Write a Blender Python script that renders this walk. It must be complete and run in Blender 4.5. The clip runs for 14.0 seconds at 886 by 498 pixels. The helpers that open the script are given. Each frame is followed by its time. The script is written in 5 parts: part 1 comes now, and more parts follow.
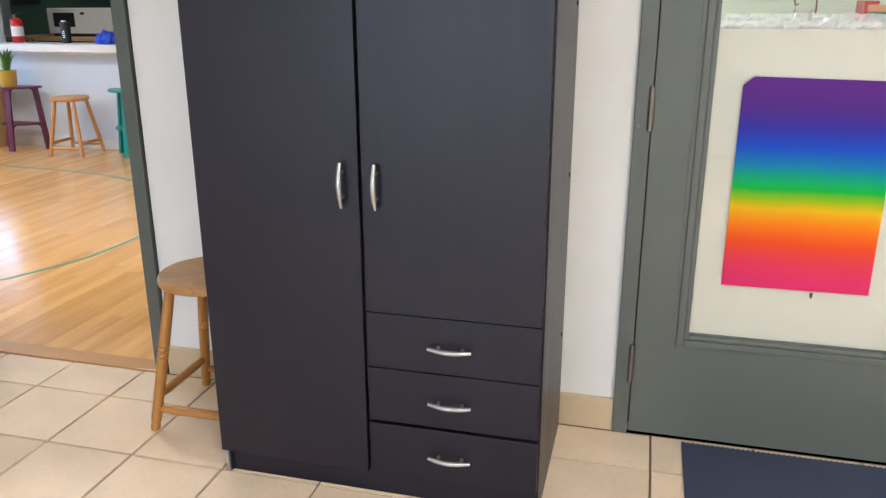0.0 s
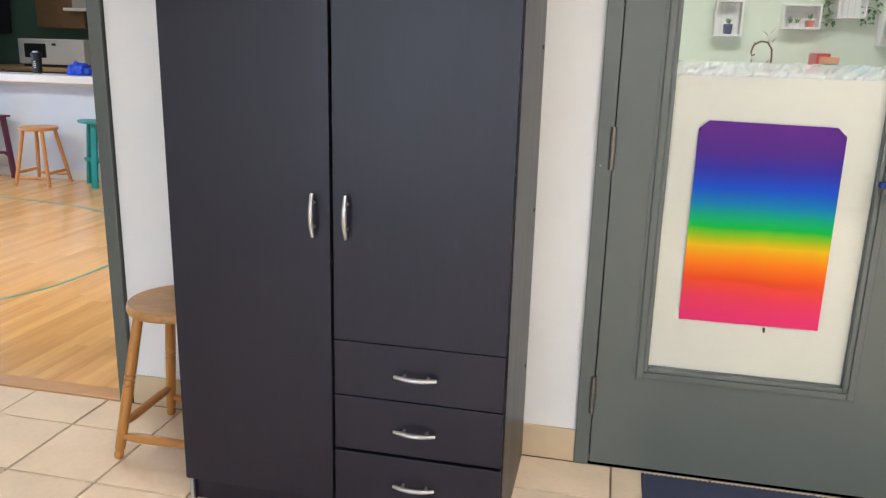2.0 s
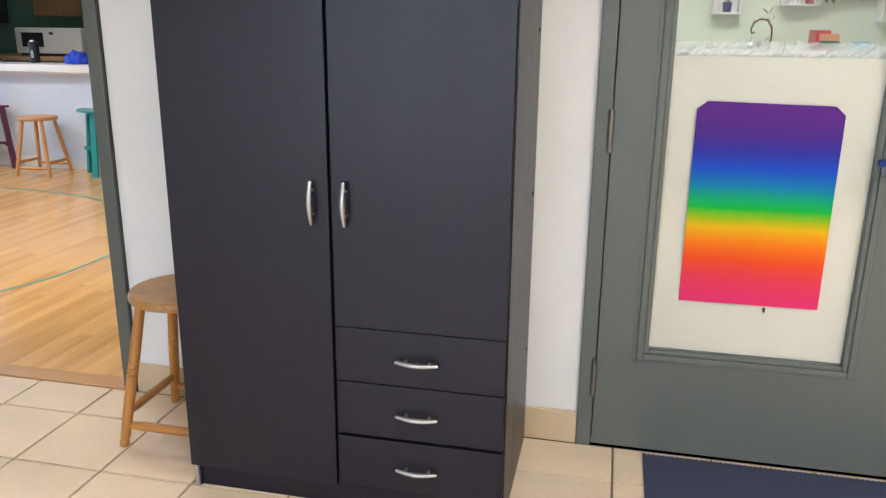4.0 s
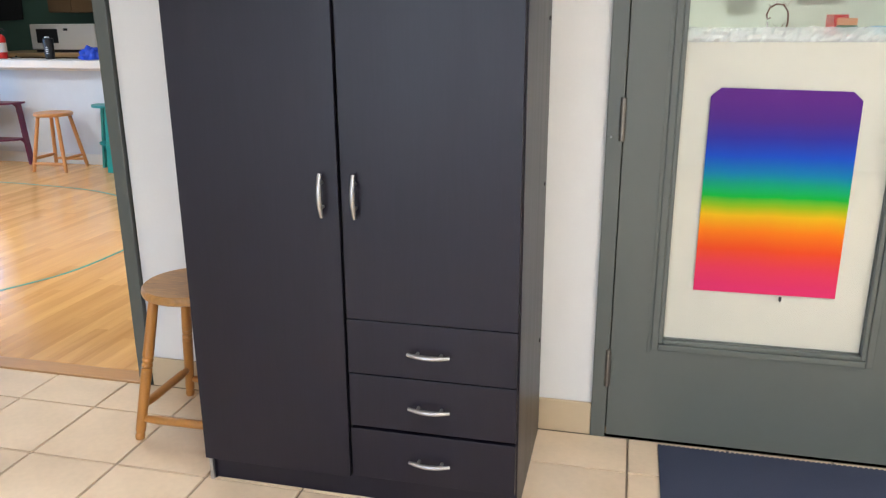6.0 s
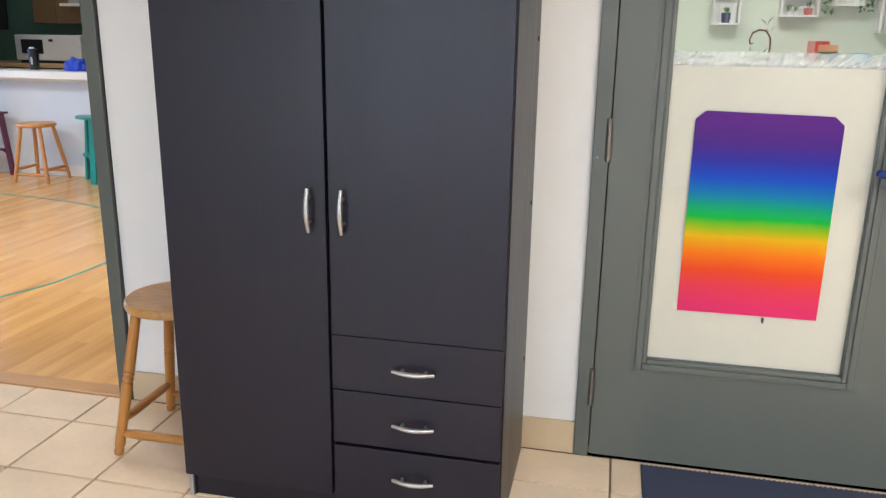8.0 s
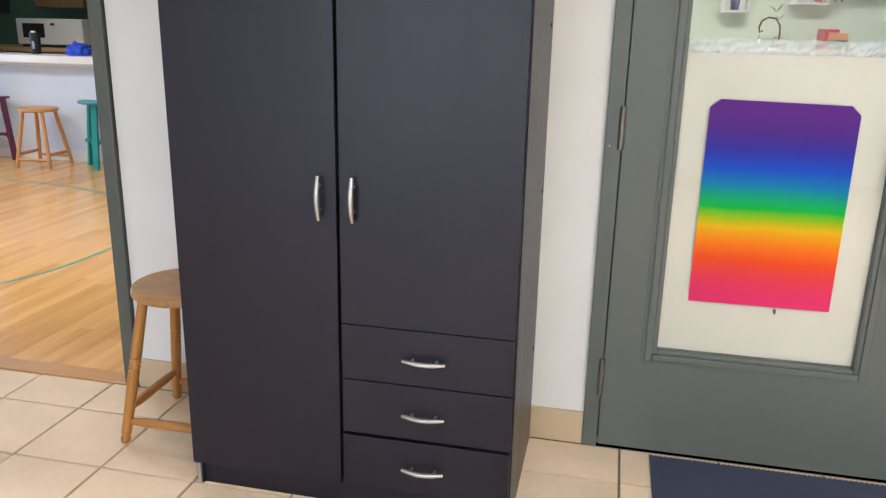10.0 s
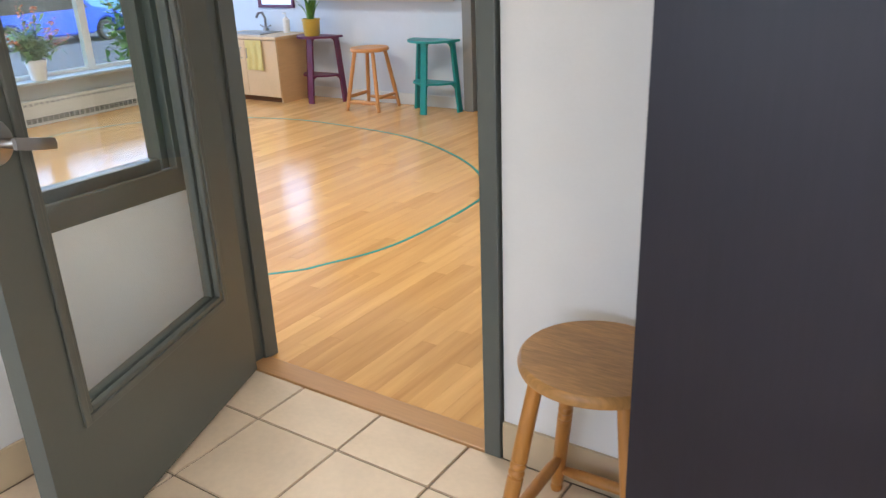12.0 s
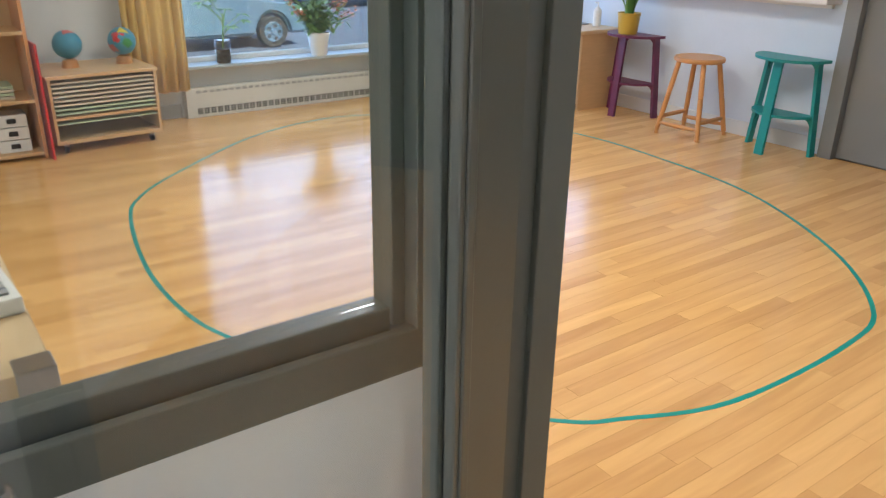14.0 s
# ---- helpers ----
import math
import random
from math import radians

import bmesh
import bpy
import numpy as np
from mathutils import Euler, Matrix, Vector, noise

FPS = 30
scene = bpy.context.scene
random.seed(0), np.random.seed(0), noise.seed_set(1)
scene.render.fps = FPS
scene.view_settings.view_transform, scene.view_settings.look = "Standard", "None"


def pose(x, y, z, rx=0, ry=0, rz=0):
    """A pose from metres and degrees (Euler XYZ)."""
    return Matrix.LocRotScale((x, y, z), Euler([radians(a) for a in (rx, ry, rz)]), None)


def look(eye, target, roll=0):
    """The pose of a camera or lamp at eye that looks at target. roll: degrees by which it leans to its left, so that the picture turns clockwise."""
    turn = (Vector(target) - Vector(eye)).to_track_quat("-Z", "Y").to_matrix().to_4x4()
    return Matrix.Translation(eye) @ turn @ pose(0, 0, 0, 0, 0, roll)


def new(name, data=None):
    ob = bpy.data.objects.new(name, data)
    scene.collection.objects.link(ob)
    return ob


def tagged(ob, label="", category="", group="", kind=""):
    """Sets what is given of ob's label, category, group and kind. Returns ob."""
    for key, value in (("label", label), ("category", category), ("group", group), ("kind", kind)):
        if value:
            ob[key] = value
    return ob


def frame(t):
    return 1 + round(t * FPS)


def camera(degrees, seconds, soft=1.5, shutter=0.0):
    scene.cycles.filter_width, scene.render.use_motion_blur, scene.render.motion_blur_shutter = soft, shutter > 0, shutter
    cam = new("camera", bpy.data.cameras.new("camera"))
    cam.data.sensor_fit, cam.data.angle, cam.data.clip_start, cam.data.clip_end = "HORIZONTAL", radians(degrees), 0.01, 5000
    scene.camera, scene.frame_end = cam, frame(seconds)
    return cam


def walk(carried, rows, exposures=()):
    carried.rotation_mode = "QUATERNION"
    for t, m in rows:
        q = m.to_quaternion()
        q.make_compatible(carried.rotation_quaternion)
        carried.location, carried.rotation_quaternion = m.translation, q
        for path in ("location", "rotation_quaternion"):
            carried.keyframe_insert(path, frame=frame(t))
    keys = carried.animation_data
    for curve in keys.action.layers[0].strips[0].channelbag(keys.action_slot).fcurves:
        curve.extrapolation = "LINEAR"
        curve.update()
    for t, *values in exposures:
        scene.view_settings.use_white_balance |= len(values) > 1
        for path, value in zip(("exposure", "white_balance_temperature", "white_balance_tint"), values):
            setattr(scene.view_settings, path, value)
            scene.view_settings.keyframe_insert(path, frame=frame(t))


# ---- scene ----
cam = camera(59.4, 14.0, soft=1.3, shutter=0.12)
PATH = [
    (0, (0.429, 0.368, 1.34), (-0.052, 2.213, 0.737), -0.1),
    (0.5, (0.439, 0.335, 1.356), (0.011, 2.211, 0.812), -0.4),
    (1, (0.448, 0.309, 1.349), (0.034, 2.196, 0.831), 0.5),
    (1.5, (0.451, 0.304, 1.343), (0.033, 2.194, 0.839), 1.3),
    (2, (0.444, 0.305, 1.336), (0.036, 2.197, 0.83), 1.5),
    (2.5, (0.443, 0.302, 1.345), (0.043, 2.19, 0.822), 0.8),
    (5, (0.464, 0.313, 1.339), (0.04, 2.187, 0.786), 0.3),
    (5.5, (0.466, 0.318, 1.33), (0.028, 2.187, 0.77), -0.1),
    (6, (0.463, 0.32, 1.341), (0.014, 2.184, 0.771), -0.3),
    (6.5, (0.469, 0.314, 1.343), (0.029, 2.186, 0.793), 0.0),
    (7, (0.45, 0.307, 1.347), (0.043, 2.19, 0.812), 0.7),
    (7.5, (0.455, 0.311, 1.342), (0.046, 2.197, 0.816), 0.8),
    (10, (0.422, 0.33, 1.338), (0.014, 2.207, 0.78), 1.2),
    (10.5, (0.335, 0.459, 1.301), (-0.176, 2.28, 0.65), 0.3),
    (11, (0.173, 0.727, 1.334), (-0.569, 2.445, 0.63), -1.1),
    (11.5, (-0.07, 0.949, 1.314), (-0.995, 2.57, 0.593), -2.0),
    (12, (-0.364, 1.146, 1.313), (-1.417, 2.684, 0.587), -2.3),
    (12.5, (-0.659, 1.394, 1.317), (-1.863, 2.794, 0.547), -0.8),
    (13, (-0.897, 1.534, 1.308), (-2.245, 2.79, 0.53), -0.1),
    (13.5, (-1.174, 1.675, 1.333), (-2.624, 2.818, 0.563), -0.2),
    (14, (-1.409, 1.978, 1.316), (-2.901, 3.065, 0.548), 0.9),
]
walk(cam, [(t, look(eye, target, roll)) for t, eye, target, roll in PATH], exposures=[(0, 1.74, 6250, 8.5), (11, 1.74, 6250, 8.5), (13, 1.55, 6250, 8.5), (14, 1.55, 6250, 8.5)])

# ---- world, sun, lamps ----
world = bpy.data.worlds.new("world")
scene.world = world
world.use_nodes = True
_n = world.node_tree.nodes
_sky = _n.new("ShaderNodeTexSky")
_sky.sky_type, _sky.sun_disc = "NISHITA", False
_sky.sun_elevation, _sky.sun_rotation = radians(51.6), radians(71.6)
world.node_tree.links.new(_sky.outputs[0], _n["Background"].inputs[0])
_n["Background"].inputs[1].default_value = 0.15
sun = new("sun", bpy.data.lights.new("sun", "SUN"))
sun.data.energy, sun.data.angle, sun.data.color = 5.0, radians(0.6), (1.0, 0.95, 0.87)
sun.matrix_world = look((0, 0, 20), (-9.0, -3.0, 8.0))


def ceiling_lamp(x, y, z, power, sx=1.1, sy=0.28, colour=(1.0, 0.985, 0.975)):
    """An area lamp under an added, unseen ceiling fixture."""
    lamp = new("overhead_fill", bpy.data.lights.new("overhead_fill", "AREA"))
    lamp.data.shape, lamp.data.size, lamp.data.size_y = "RECTANGLE", sx, sy
    lamp.data.energy, lamp.data.color = power, colour
    lamp.matrix_world = pose(x, y, z)
    return lamp


# unseen lamps, placed to brighten the rooms as needed
HALL_LAMPS = [(1.5, -0.2), (1.8, -1.5), (2.35, 0.6)]
ROOM_LAMPS = [(-2.9, 3.9), (-5.3, 4.3), (-4.0, 1.0)]
for lx, ly in HALL_LAMPS:
    ceiling_lamp(lx, ly, 2.585, 11.0, colour=(1.0, 0.97, 0.935))
for lx, ly in ROOM_LAMPS:
    ceiling_lamp(lx, ly, 2.585, 13.2, colour=(1.0, 0.985, 0.955))
ceiling_lamp(1.0, 4.2, 2.585, 10.5, colour=(1.0, 0.97, 0.92))
ceiling_lamp(-5.2, 7.6, 2.585, 1.1)
# cool area lamp added in an unseen south opening, standing in for daylight from behind
day = new("south_day_lamp", bpy.data.lights.new("south_day_lamp", "AREA"))
day.data.shape, day.data.size, day.data.size_y = "RECTANGLE", 2.4, 2.0
day.data.energy, day.data.color = 15, (0.72, 0.79, 1.0)
day.matrix_world = look((-0.95, -2.53, 1.2), (-0.95, 0.0, 1.2))
# sky light in the opening of the street window
street_day = new("street_daylight", bpy.data.lights.new("street_daylight", "AREA"))
street_day.data.shape, street_day.data.size, street_day.data.size_y = "RECTANGLE", 2.7, 1.7
street_day.data.energy, street_day.data.color = 13, (0.40, 0.58, 1.0)
street_day.matrix_world = look((-7.085, 5.08, 1.28), (0.0, 5.08, 1.28))

# ---- materials ----


def nodes_of(name):
    m = bpy.data.materials.new(name)
    m.use_nodes = True
    return m, m.node_tree.nodes, m.node_tree.links, m.node_tree.nodes["Principled BSDF"]


def mat(name, colour, rough=0.5, metal=0.0, grain=0.06, scale=30.0, bump=0.05, stretch=(1, 1, 1), coat=0.0, vary=0.0, wear=0.08, spec=0.5):
    """Paint, wood, plastic or metal: colour varied by fine grain and by broad wear, with a fine relief."""
    m, n, l, b = nodes_of(name)
    tc = n.new("ShaderNodeTexCoord")
    mp = n.new("ShaderNodeMapping")
    mp.inputs["Scale"].default_value = stretch
    l.new(tc.outputs["Object"], mp.inputs[0])
    fine, broad = n.new("ShaderNodeTexNoise"), n.new("ShaderNodeTexNoise")
    fine.inputs["Scale"].default_value, fine.inputs["Detail"].default_value = scale, 5
    broad.inputs["Scale"].default_value, broad.inputs["Detail"].default_value = scale / 12, 3
    l.new(mp.outputs[0], fine.inputs[0])
    l.new(mp.outputs[0], broad.inputs[0])
    hsv = n.new("ShaderNodeHueSaturation")
    hsv.inputs["Color"].default_value = (*colour, 1)
    a, c = n.new("ShaderNodeMath"), n.new("ShaderNodeMath")
    a.operation = c.operation = "MULTIPLY_ADD"
    l.new(fine.outputs[0], a.inputs[0])
    a.inputs[1].default_value, a.inputs[2].default_value = 2 * grain, 1 - grain - wear - vary / 2
    l.new(broad.outputs[0], c.inputs[0])
    c.inputs[1].default_value = 2 * wear
    l.new(a.outputs[0], c.inputs[2])
    last = c
    if vary:
        oi = n.new("ShaderNodeObjectInfo")
        d = n.new("ShaderNodeMath")
        d.operation = "MULTIPLY_ADD"
        l.new(oi.outputs["Random"], d.inputs[0])
        d.inputs[1].default_value = vary
        l.new(c.outputs[0], d.inputs[2])
        last = d
    l.new(last.outputs[0], hsv.inputs["Value"])
    l.new(hsv.outputs[0], b.inputs["Base Color"])
    r = n.new("ShaderNodeMath")
    r.operation = "MULTIPLY_ADD"
    l.new(broad.outputs[0], r.inputs[0])
    r.inputs[1].default_value, r.inputs[2].default_value = 0.16, rough - 0.08
    l.new(r.outputs[0], b.inputs["Roughness"])
    b.inputs["Metallic"].default_value = metal
    b.inputs["Coat Weight"].default_value = coat
    b.inputs["Coat Roughness"].default_value = 0.12
    b.inputs["Specular IOR Level"].default_value = spec
    if bump:
        bp = n.new("ShaderNodeBump")
        bp.inputs["Strength"].default_value, bp.inputs["Distance"].default_value = bump, 0.004
        l.new(fine.outputs[0], bp.inputs["Height"])
        l.new(bp.outputs[0], b.inputs["Normal"])
    return m


def floorboards(name, source, socket):
    """Pale oak strip flooring: each strip has its own tone; grain along y; a satin lacquer."""
    m, n, l, b = nodes_of(name)
    g = n.new("ShaderNodeNewGeometry")
    mp = n.new("ShaderNodeMapping")
    mp.inputs["Scale"].default_value = (20, 1.7, 20)
    l.new(g.outputs["Position"], mp.inputs[0])
    pick = n.new(source)
    add = n.new("ShaderNodeVectorMath")
    add.operation = "ADD"
    mul = n.new("ShaderNodeMath")
    mul.operation = "MULTIPLY"
    mul.inputs[1].default_value = 40
    l.new(pick.outputs[socket], mul.inputs[0])
    l.new(mp.outputs[0], add.inputs[0])
    l.new(mul.outputs[0], add.inputs[1])
    noi = n.new("ShaderNodeTexNoise")
    noi.inputs["Scale"].default_value, noi.inputs["Detail"].default_value, noi.inputs["Distortion"].default_value = 1.0, 6, 0.6
    l.new(add.outputs[0], noi.inputs[0])
    ramp = n.new("ShaderNodeValToRGB")
    el = ramp.color_ramp.elements
    el[0].color, el[1].color = (0.40, 0.17, 0.05, 1), (0.86, 0.51, 0.20, 1)
    e = el.new(0.25)
    e.color = (0.56, 0.29, 0.10, 1)
    mix = n.new("ShaderNodeMath")
    mix.operation = "MULTIPLY_ADD"
    l.new(noi.outputs[0], mix.inputs[0])
    mix.inputs[1].default_value = 0.80
    half = n.new("ShaderNodeMath")
    half.operation = "MULTIPLY"
    half.inputs[1].default_value = 0.44
    l.new(pick.outputs[socket], half.inputs[0])
    l.new(half.outputs[0], mix.inputs[2])
    l.new(mix.outputs[0], ramp.inputs[0])
    l.new(ramp.outputs[0], b.inputs["Base Color"])
    b.inputs["Roughness"].default_value = 0.24
    wide = n.new("ShaderNodeTexNoise")
    wide.inputs["Scale"].default_value = 2.5
    l.new(g.outputs["Position"], wide.inputs[0])
    rr = n.new("ShaderNodeMath")
    rr.operation = "MULTIPLY_ADD"
    l.new(wide.outputs[0], rr.inputs[0])
    rr.inputs[1].default_value, rr.inputs[2].default_value = 0.14, 0.09
    l.new(rr.outputs[0], b.inputs["Roughness"])
    bp = n.new("ShaderNodeBump")
    bp.inputs["Strength"].default_value, bp.inputs["Distance"].default_value = 0.06, 0.002
    l.new(noi.outputs[0], bp.inputs["Height"])
    l.new(bp.outputs[0], b.inputs["Normal"])
    return m


def glass(name, tint=(0.97, 0.985, 0.98)):
    """A thin clear pane: see-through, with the gloss that grows at a slant."""
    m, n, l, b = nodes_of(name)
    n.remove(b)
    tr, gl, mx, lw = n.new("ShaderNodeBsdfTransparent"), n.new("ShaderNodeBsdfGlossy"), n.new("ShaderNodeMixShader"), n.new("ShaderNodeLayerWeight")
    tr.inputs[0].default_value = (*tint, 1)
    gl.inputs["Roughness"].default_value = 0.01
    lw.inputs[0].default_value = 0.5
    po, ma = n.new("ShaderNodeMath"), n.new("ShaderNodeMath")
    po.operation, ma.operation = "POWER", "MULTIPLY_ADD"
    po.inputs[1].default_value, ma.inputs[1].default_value, ma.inputs[2].default_value = 5.0, 0.9, 0.042
    l.new(lw.outputs["Facing"], po.inputs[0])
    l.new(po.outputs[0], ma.inputs[0])
    l.new(ma.outputs[0], mx.inputs[0])
    l.new(tr.outputs[0], mx.inputs[1])
    l.new(gl.outputs[0], mx.inputs[2])
    l.new(mx.outputs[0], n["Material Output"].inputs[0])
    return m


def glow(name, colour, strength):
    m, n, l, b = nodes_of(name)
    b.inputs["Base Color"].default_value = (*colour, 1)
    b.inputs["Emission Color"].default_value = (*colour, 1)
    b.inputs["Emission Strength"].default_value = strength
    return m


def rainbow(name):
    """A printed sheet that runs from violet down to pink."""
    m, n, l, b = nodes_of(name)
    tc, sp, rp = n.new("ShaderNodeTexCoord"), n.new("ShaderNodeSeparateXYZ"), n.new("ShaderNodeValToRGB")
    l.new(tc.outputs["Generated"], sp.inputs[0])
    noi = n.new("ShaderNodeTexNoise")
    noi.inputs["Scale"].default_value = 3
    ad = n.new("ShaderNodeMath")
    ad.operation = "MULTIPLY_ADD"
    l.new(noi.outputs[0], ad.inputs[0])
    ad.inputs[1].default_value = 0.03
    l.new(sp.outputs["Z"], ad.inputs[2])
    l.new(ad.outputs[0], rp.inputs[0])
    el = rp.color_ramp.elements
    el[0].position, el[0].color = 0.05, (0.64, 0.025, 0.125, 1)
    el[1].position, el[1].color = 0.97, (0.088, 0.013, 0.20, 1)
    for p, c in ((0.15, (0.68, 0.036, 0.075)), (0.24, (0.72, 0.06, 0.008)), (0.33, (0.77, 0.17, 0.0)), (0.41, (0.70, 0.40, 0.0)), (0.455, (0.26, 0.43, 0.0)), (0.50, (0.004, 0.40, 0.03)),
                 (0.565, (0.0, 0.29, 0.17)), (0.62, (0.0, 0.16, 0.37)), (0.70, (0.003, 0.055, 0.46)), (0.79, (0.022, 0.020, 0.28)), (0.87, (0.060, 0.014, 0.21))):
        e = el.new(p)
        e.color = (*c, 1)
    l.new(rp.outputs[0], b.inputs["Base Color"])
    b.inputs["Roughness"].default_value = 0.45
    b.inputs["Specular IOR Level"].default_value = 0.2
    return m


WHITE = mat("white wall paint", (0.78, 0.775, 0.76), 0.6, grain=0.015, scale=90, bump=0.12, wear=0.03)
PALE = mat("pale grey-blue wall paint", (0.70, 0.72, 0.72), 0.55, grain=0.015, scale=80, bump=0.1, wear=0.03)
# PALE made bluer: window daylight on the hatch wall is put into the colour
PALE_DAYLIT = mat("pale wall paint with daylight tint", (0.62, 0.69, 0.77), 0.55, grain=0.015, scale=80, bump=0.1, wear=0.04)
SAGE = mat("pale sage wall paint", (0.62, 0.68, 0.57), 0.6, grain=0.015, scale=80, bump=0.1, wear=0.03)
GREEN = mat("dark green wall paint", (0.10, 0.20, 0.155), 0.55, grain=0.02, scale=70, bump=0.1)
CEIL = mat("ceiling white", (0.82, 0.81, 0.78), 0.8, grain=0.03, scale=50)
STEEL = mat("grey-green door enamel", (0.106, 0.117, 0.104), 0.40, grain=0.02, scale=60, bump=0.06, wear=0.05)
FARDOOR = mat("mid grey door enamel", (0.21, 0.22, 0.22), 0.42, grain=0.02, scale=60, bump=0.05, wear=0.05)
TILE = mat("cream ceramic tile", (0.78, 0.62, 0.445), 0.24, grain=0.07, scale=14, bump=0.05, wear=0.15, vary=0.06)
SKIRT = mat("tan ceramic skirting", (0.56, 0.44, 0.29), 0.35, grain=0.05, scale=25, wear=0.08)
GROUT = mat("grey grout", (0.25, 0.19, 0.135), 0.9, grain=0.1, scale=60)
UNDER = mat("dark joint", (0.16, 0.08, 0.035), 0.9)
OAK = floorboards("oak strip", "ShaderNodeObjectInfo", "Random")
OAK_REST = floorboards("oak strip far", "ShaderNodeNewGeometry", "Random Per Island")
SILLOAK = mat("oak threshold", (0.50, 0.27, 0.11), 0.35, grain=0.15, scale=20, stretch=(0.4, 6, 6), wear=0.1)
BLACK = mat("black-brown laminate", (0.0090, 0.0073, 0.0150), 0.36, grain=0.25, scale=60, stretch=(3, 3, 0.15), bump=0.06, wear=0.2, spec=0.38)
GAP = mat("dark gap", (0.01, 0.01, 0.01), 0.8)
SATIN = mat("satin nickel", (0.47, 0.465, 0.46), 0.33, metal=0.85, grain=0.03, scale=150, bump=0.02)
CHROME = mat("brushed steel", (0.38, 0.365, 0.35), 0.30, metal=1.0, grain=0.06, scale=200, bump=0.03)
CLEAR = glass("clear pane")
STOOLWOOD = mat("honey stool wood", (0.46, 0.235, 0.075), 0.38, grain=0.5, scale=22, stretch=(1.2, 9, 1.2), bump=0.1, wear=0.35)
LEGWOOD = mat("honey turned wood", (0.46, 0.20, 0.045), 0.34, grain=0.15, scale=25, stretch=(5, 5, 0.5), wear=0.1)
PINE = mat("orange pine", (0.58, 0.27, 0.09), 0.4, grain=0.12, scale=25, stretch=(5, 5, 0.6), wear=0.1)
BIRCH = mat("birch ply", (0.62, 0.40, 0.20), 0.4, grain=0.10, scale=18, stretch=(4, 0.5, 4), wear=0.08)
MAPLE = mat("pale maple", (0.66, 0.48, 0.28), 0.4, grain=0.08, scale=18, stretch=(4, 0.5, 4), wear=0.08)
TEAL = mat("teal paint", (0.012, 0.26, 0.25), 0.4, grain=0.06, wear=0.1)
PLUM = mat("plum paint", (0.12, 0.018, 0.06), 0.4, grain=0.06, wear=0.1)
NAVY = mat("navy ribbed mat", (0.038, 0.048, 0.088), 0.95, grain=0.5, scale=260, bump=0.6, wear=0.1)
TAPE = mat("teal floor tape", (0.0, 0.27, 0.22), 0.45, grain=0.05)
FILM = mat("white frosted film", (0.66, 0.62, 0.54), 0.22, grain=0.01, scale=12, bump=0.02, wear=0.05)
POSTER = rainbow("rainbow print")
WRAP = mat("wrinkled clear plastic", (0.75, 0.77, 0.77), 0.15, grain=0.05, scale=40, bump=0.5)
WRAP.node_tree.nodes["Principled BSDF"].inputs["Alpha"].default_value = 0.5
PLASTIC = mat("white plastic", (0.78, 0.78, 0.76), 0.4, grain=0.02)
CREAM = mat("cream plastic", (0.62, 0.60, 0.40), 0.4, grain=0.03)
LEAF = mat("leaf green", (0.055, 0.17, 0.03), 0.5, grain=0.3, scale=20, vary=0.0)
PALELEAF = mat("pale leaf", (0.16, 0.30, 0.07), 0.5, grain=0.2, scale=20)
YELLOW = mat("yellow curtain cloth", (0.62, 0.42, 0.12), 0.8, grain=0.12, scale=120, bump=0.3)
MUSTARD = mat("mustard pot glaze", (0.52, 0.34, 0.05), 0.35, grain=0.05)
RED = mat("red enamel", (0.55, 0.015, 0.015), 0.35, grain=0.04)
BLUE = mat("bright blue", (0.015, 0.07, 0.60), 0.5, grain=0.06)
SOIL = mat("dark soil", (0.03, 0.022, 0.016), 0.9, grain=0.4, scale=120, bump=0.5)
DARK = mat("black plastic", (0.02, 0.02, 0.022), 0.4, grain=0.05)
GREY = mat("mid grey plastic", (0.35, 0.35, 0.34), 0.5, grain=0.05)
BUCKET = mat("dark green plastic", (0.03, 0.09, 0.035), 0.45, grain=0.05)
ORANGE = mat("orange blossom", (0.78, 0.27, 0.12), 0.6, grain=0.1)
HEAT = mat("off-white heater enamel", (0.66, 0.65, 0.60), 0.4, grain=0.02)
SLOT = mat("heater slot", (0.05, 0.05, 0.05), 0.7)
OCEAN = mat("globe ocean", (0.03, 0.25, 0.36), 0.4, grain=0.1, scale=8, wear=0.2)
GRASS = mat("grass", (0.07, 0.14, 0.03), 0.9, grain=0.4, scale=40, bump=0.4, wear=0.2)
ASPHALT = mat("asphalt", (0.048, 0.062, 0.090), 0.85, grain=0.2, scale=120, bump=0.2)
KERB = mat("concrete", (0.33, 0.32, 0.30), 0.85, grain=0.1, scale=60, bump=0.2)
SILVER = mat("silver-blue car paint", (0.11, 0.17, 0.25), 0.25, metal=0.4, coat=1.0, grain=0.01)
VANBLUE = mat("blue van paint", (0.01, 0.06, 0.50), 0.25, coat=1.0, grain=0.01)
TYRE = mat("tyre rubber", (0.02, 0.02, 0.02), 0.8)
TINT = mat("dark car glass", (0.02, 0.025, 0.03), 0.05, grain=0.0)
BRONZE = mat("bronze metal", (0.13, 0.055, 0.03), 0.5, metal=0.2)
TERRA = mat("terracotta pink", (0.50, 0.12, 0.10), 0.5)
MIRROR = mat("mirror silver", (0.92, 0.93, 0.93), 0.02, metal=1.0, grain=0.0, bump=0, wear=0.0)
MIRROR.node_tree.nodes["Principled BSDF"].inputs["Roughness"].default_value = 0.02
for _l in list(MIRROR.node_tree.nodes["Principled BSDF"].inputs["Roughness"].links):
    MIRROR.node_tree.links.remove(_l)
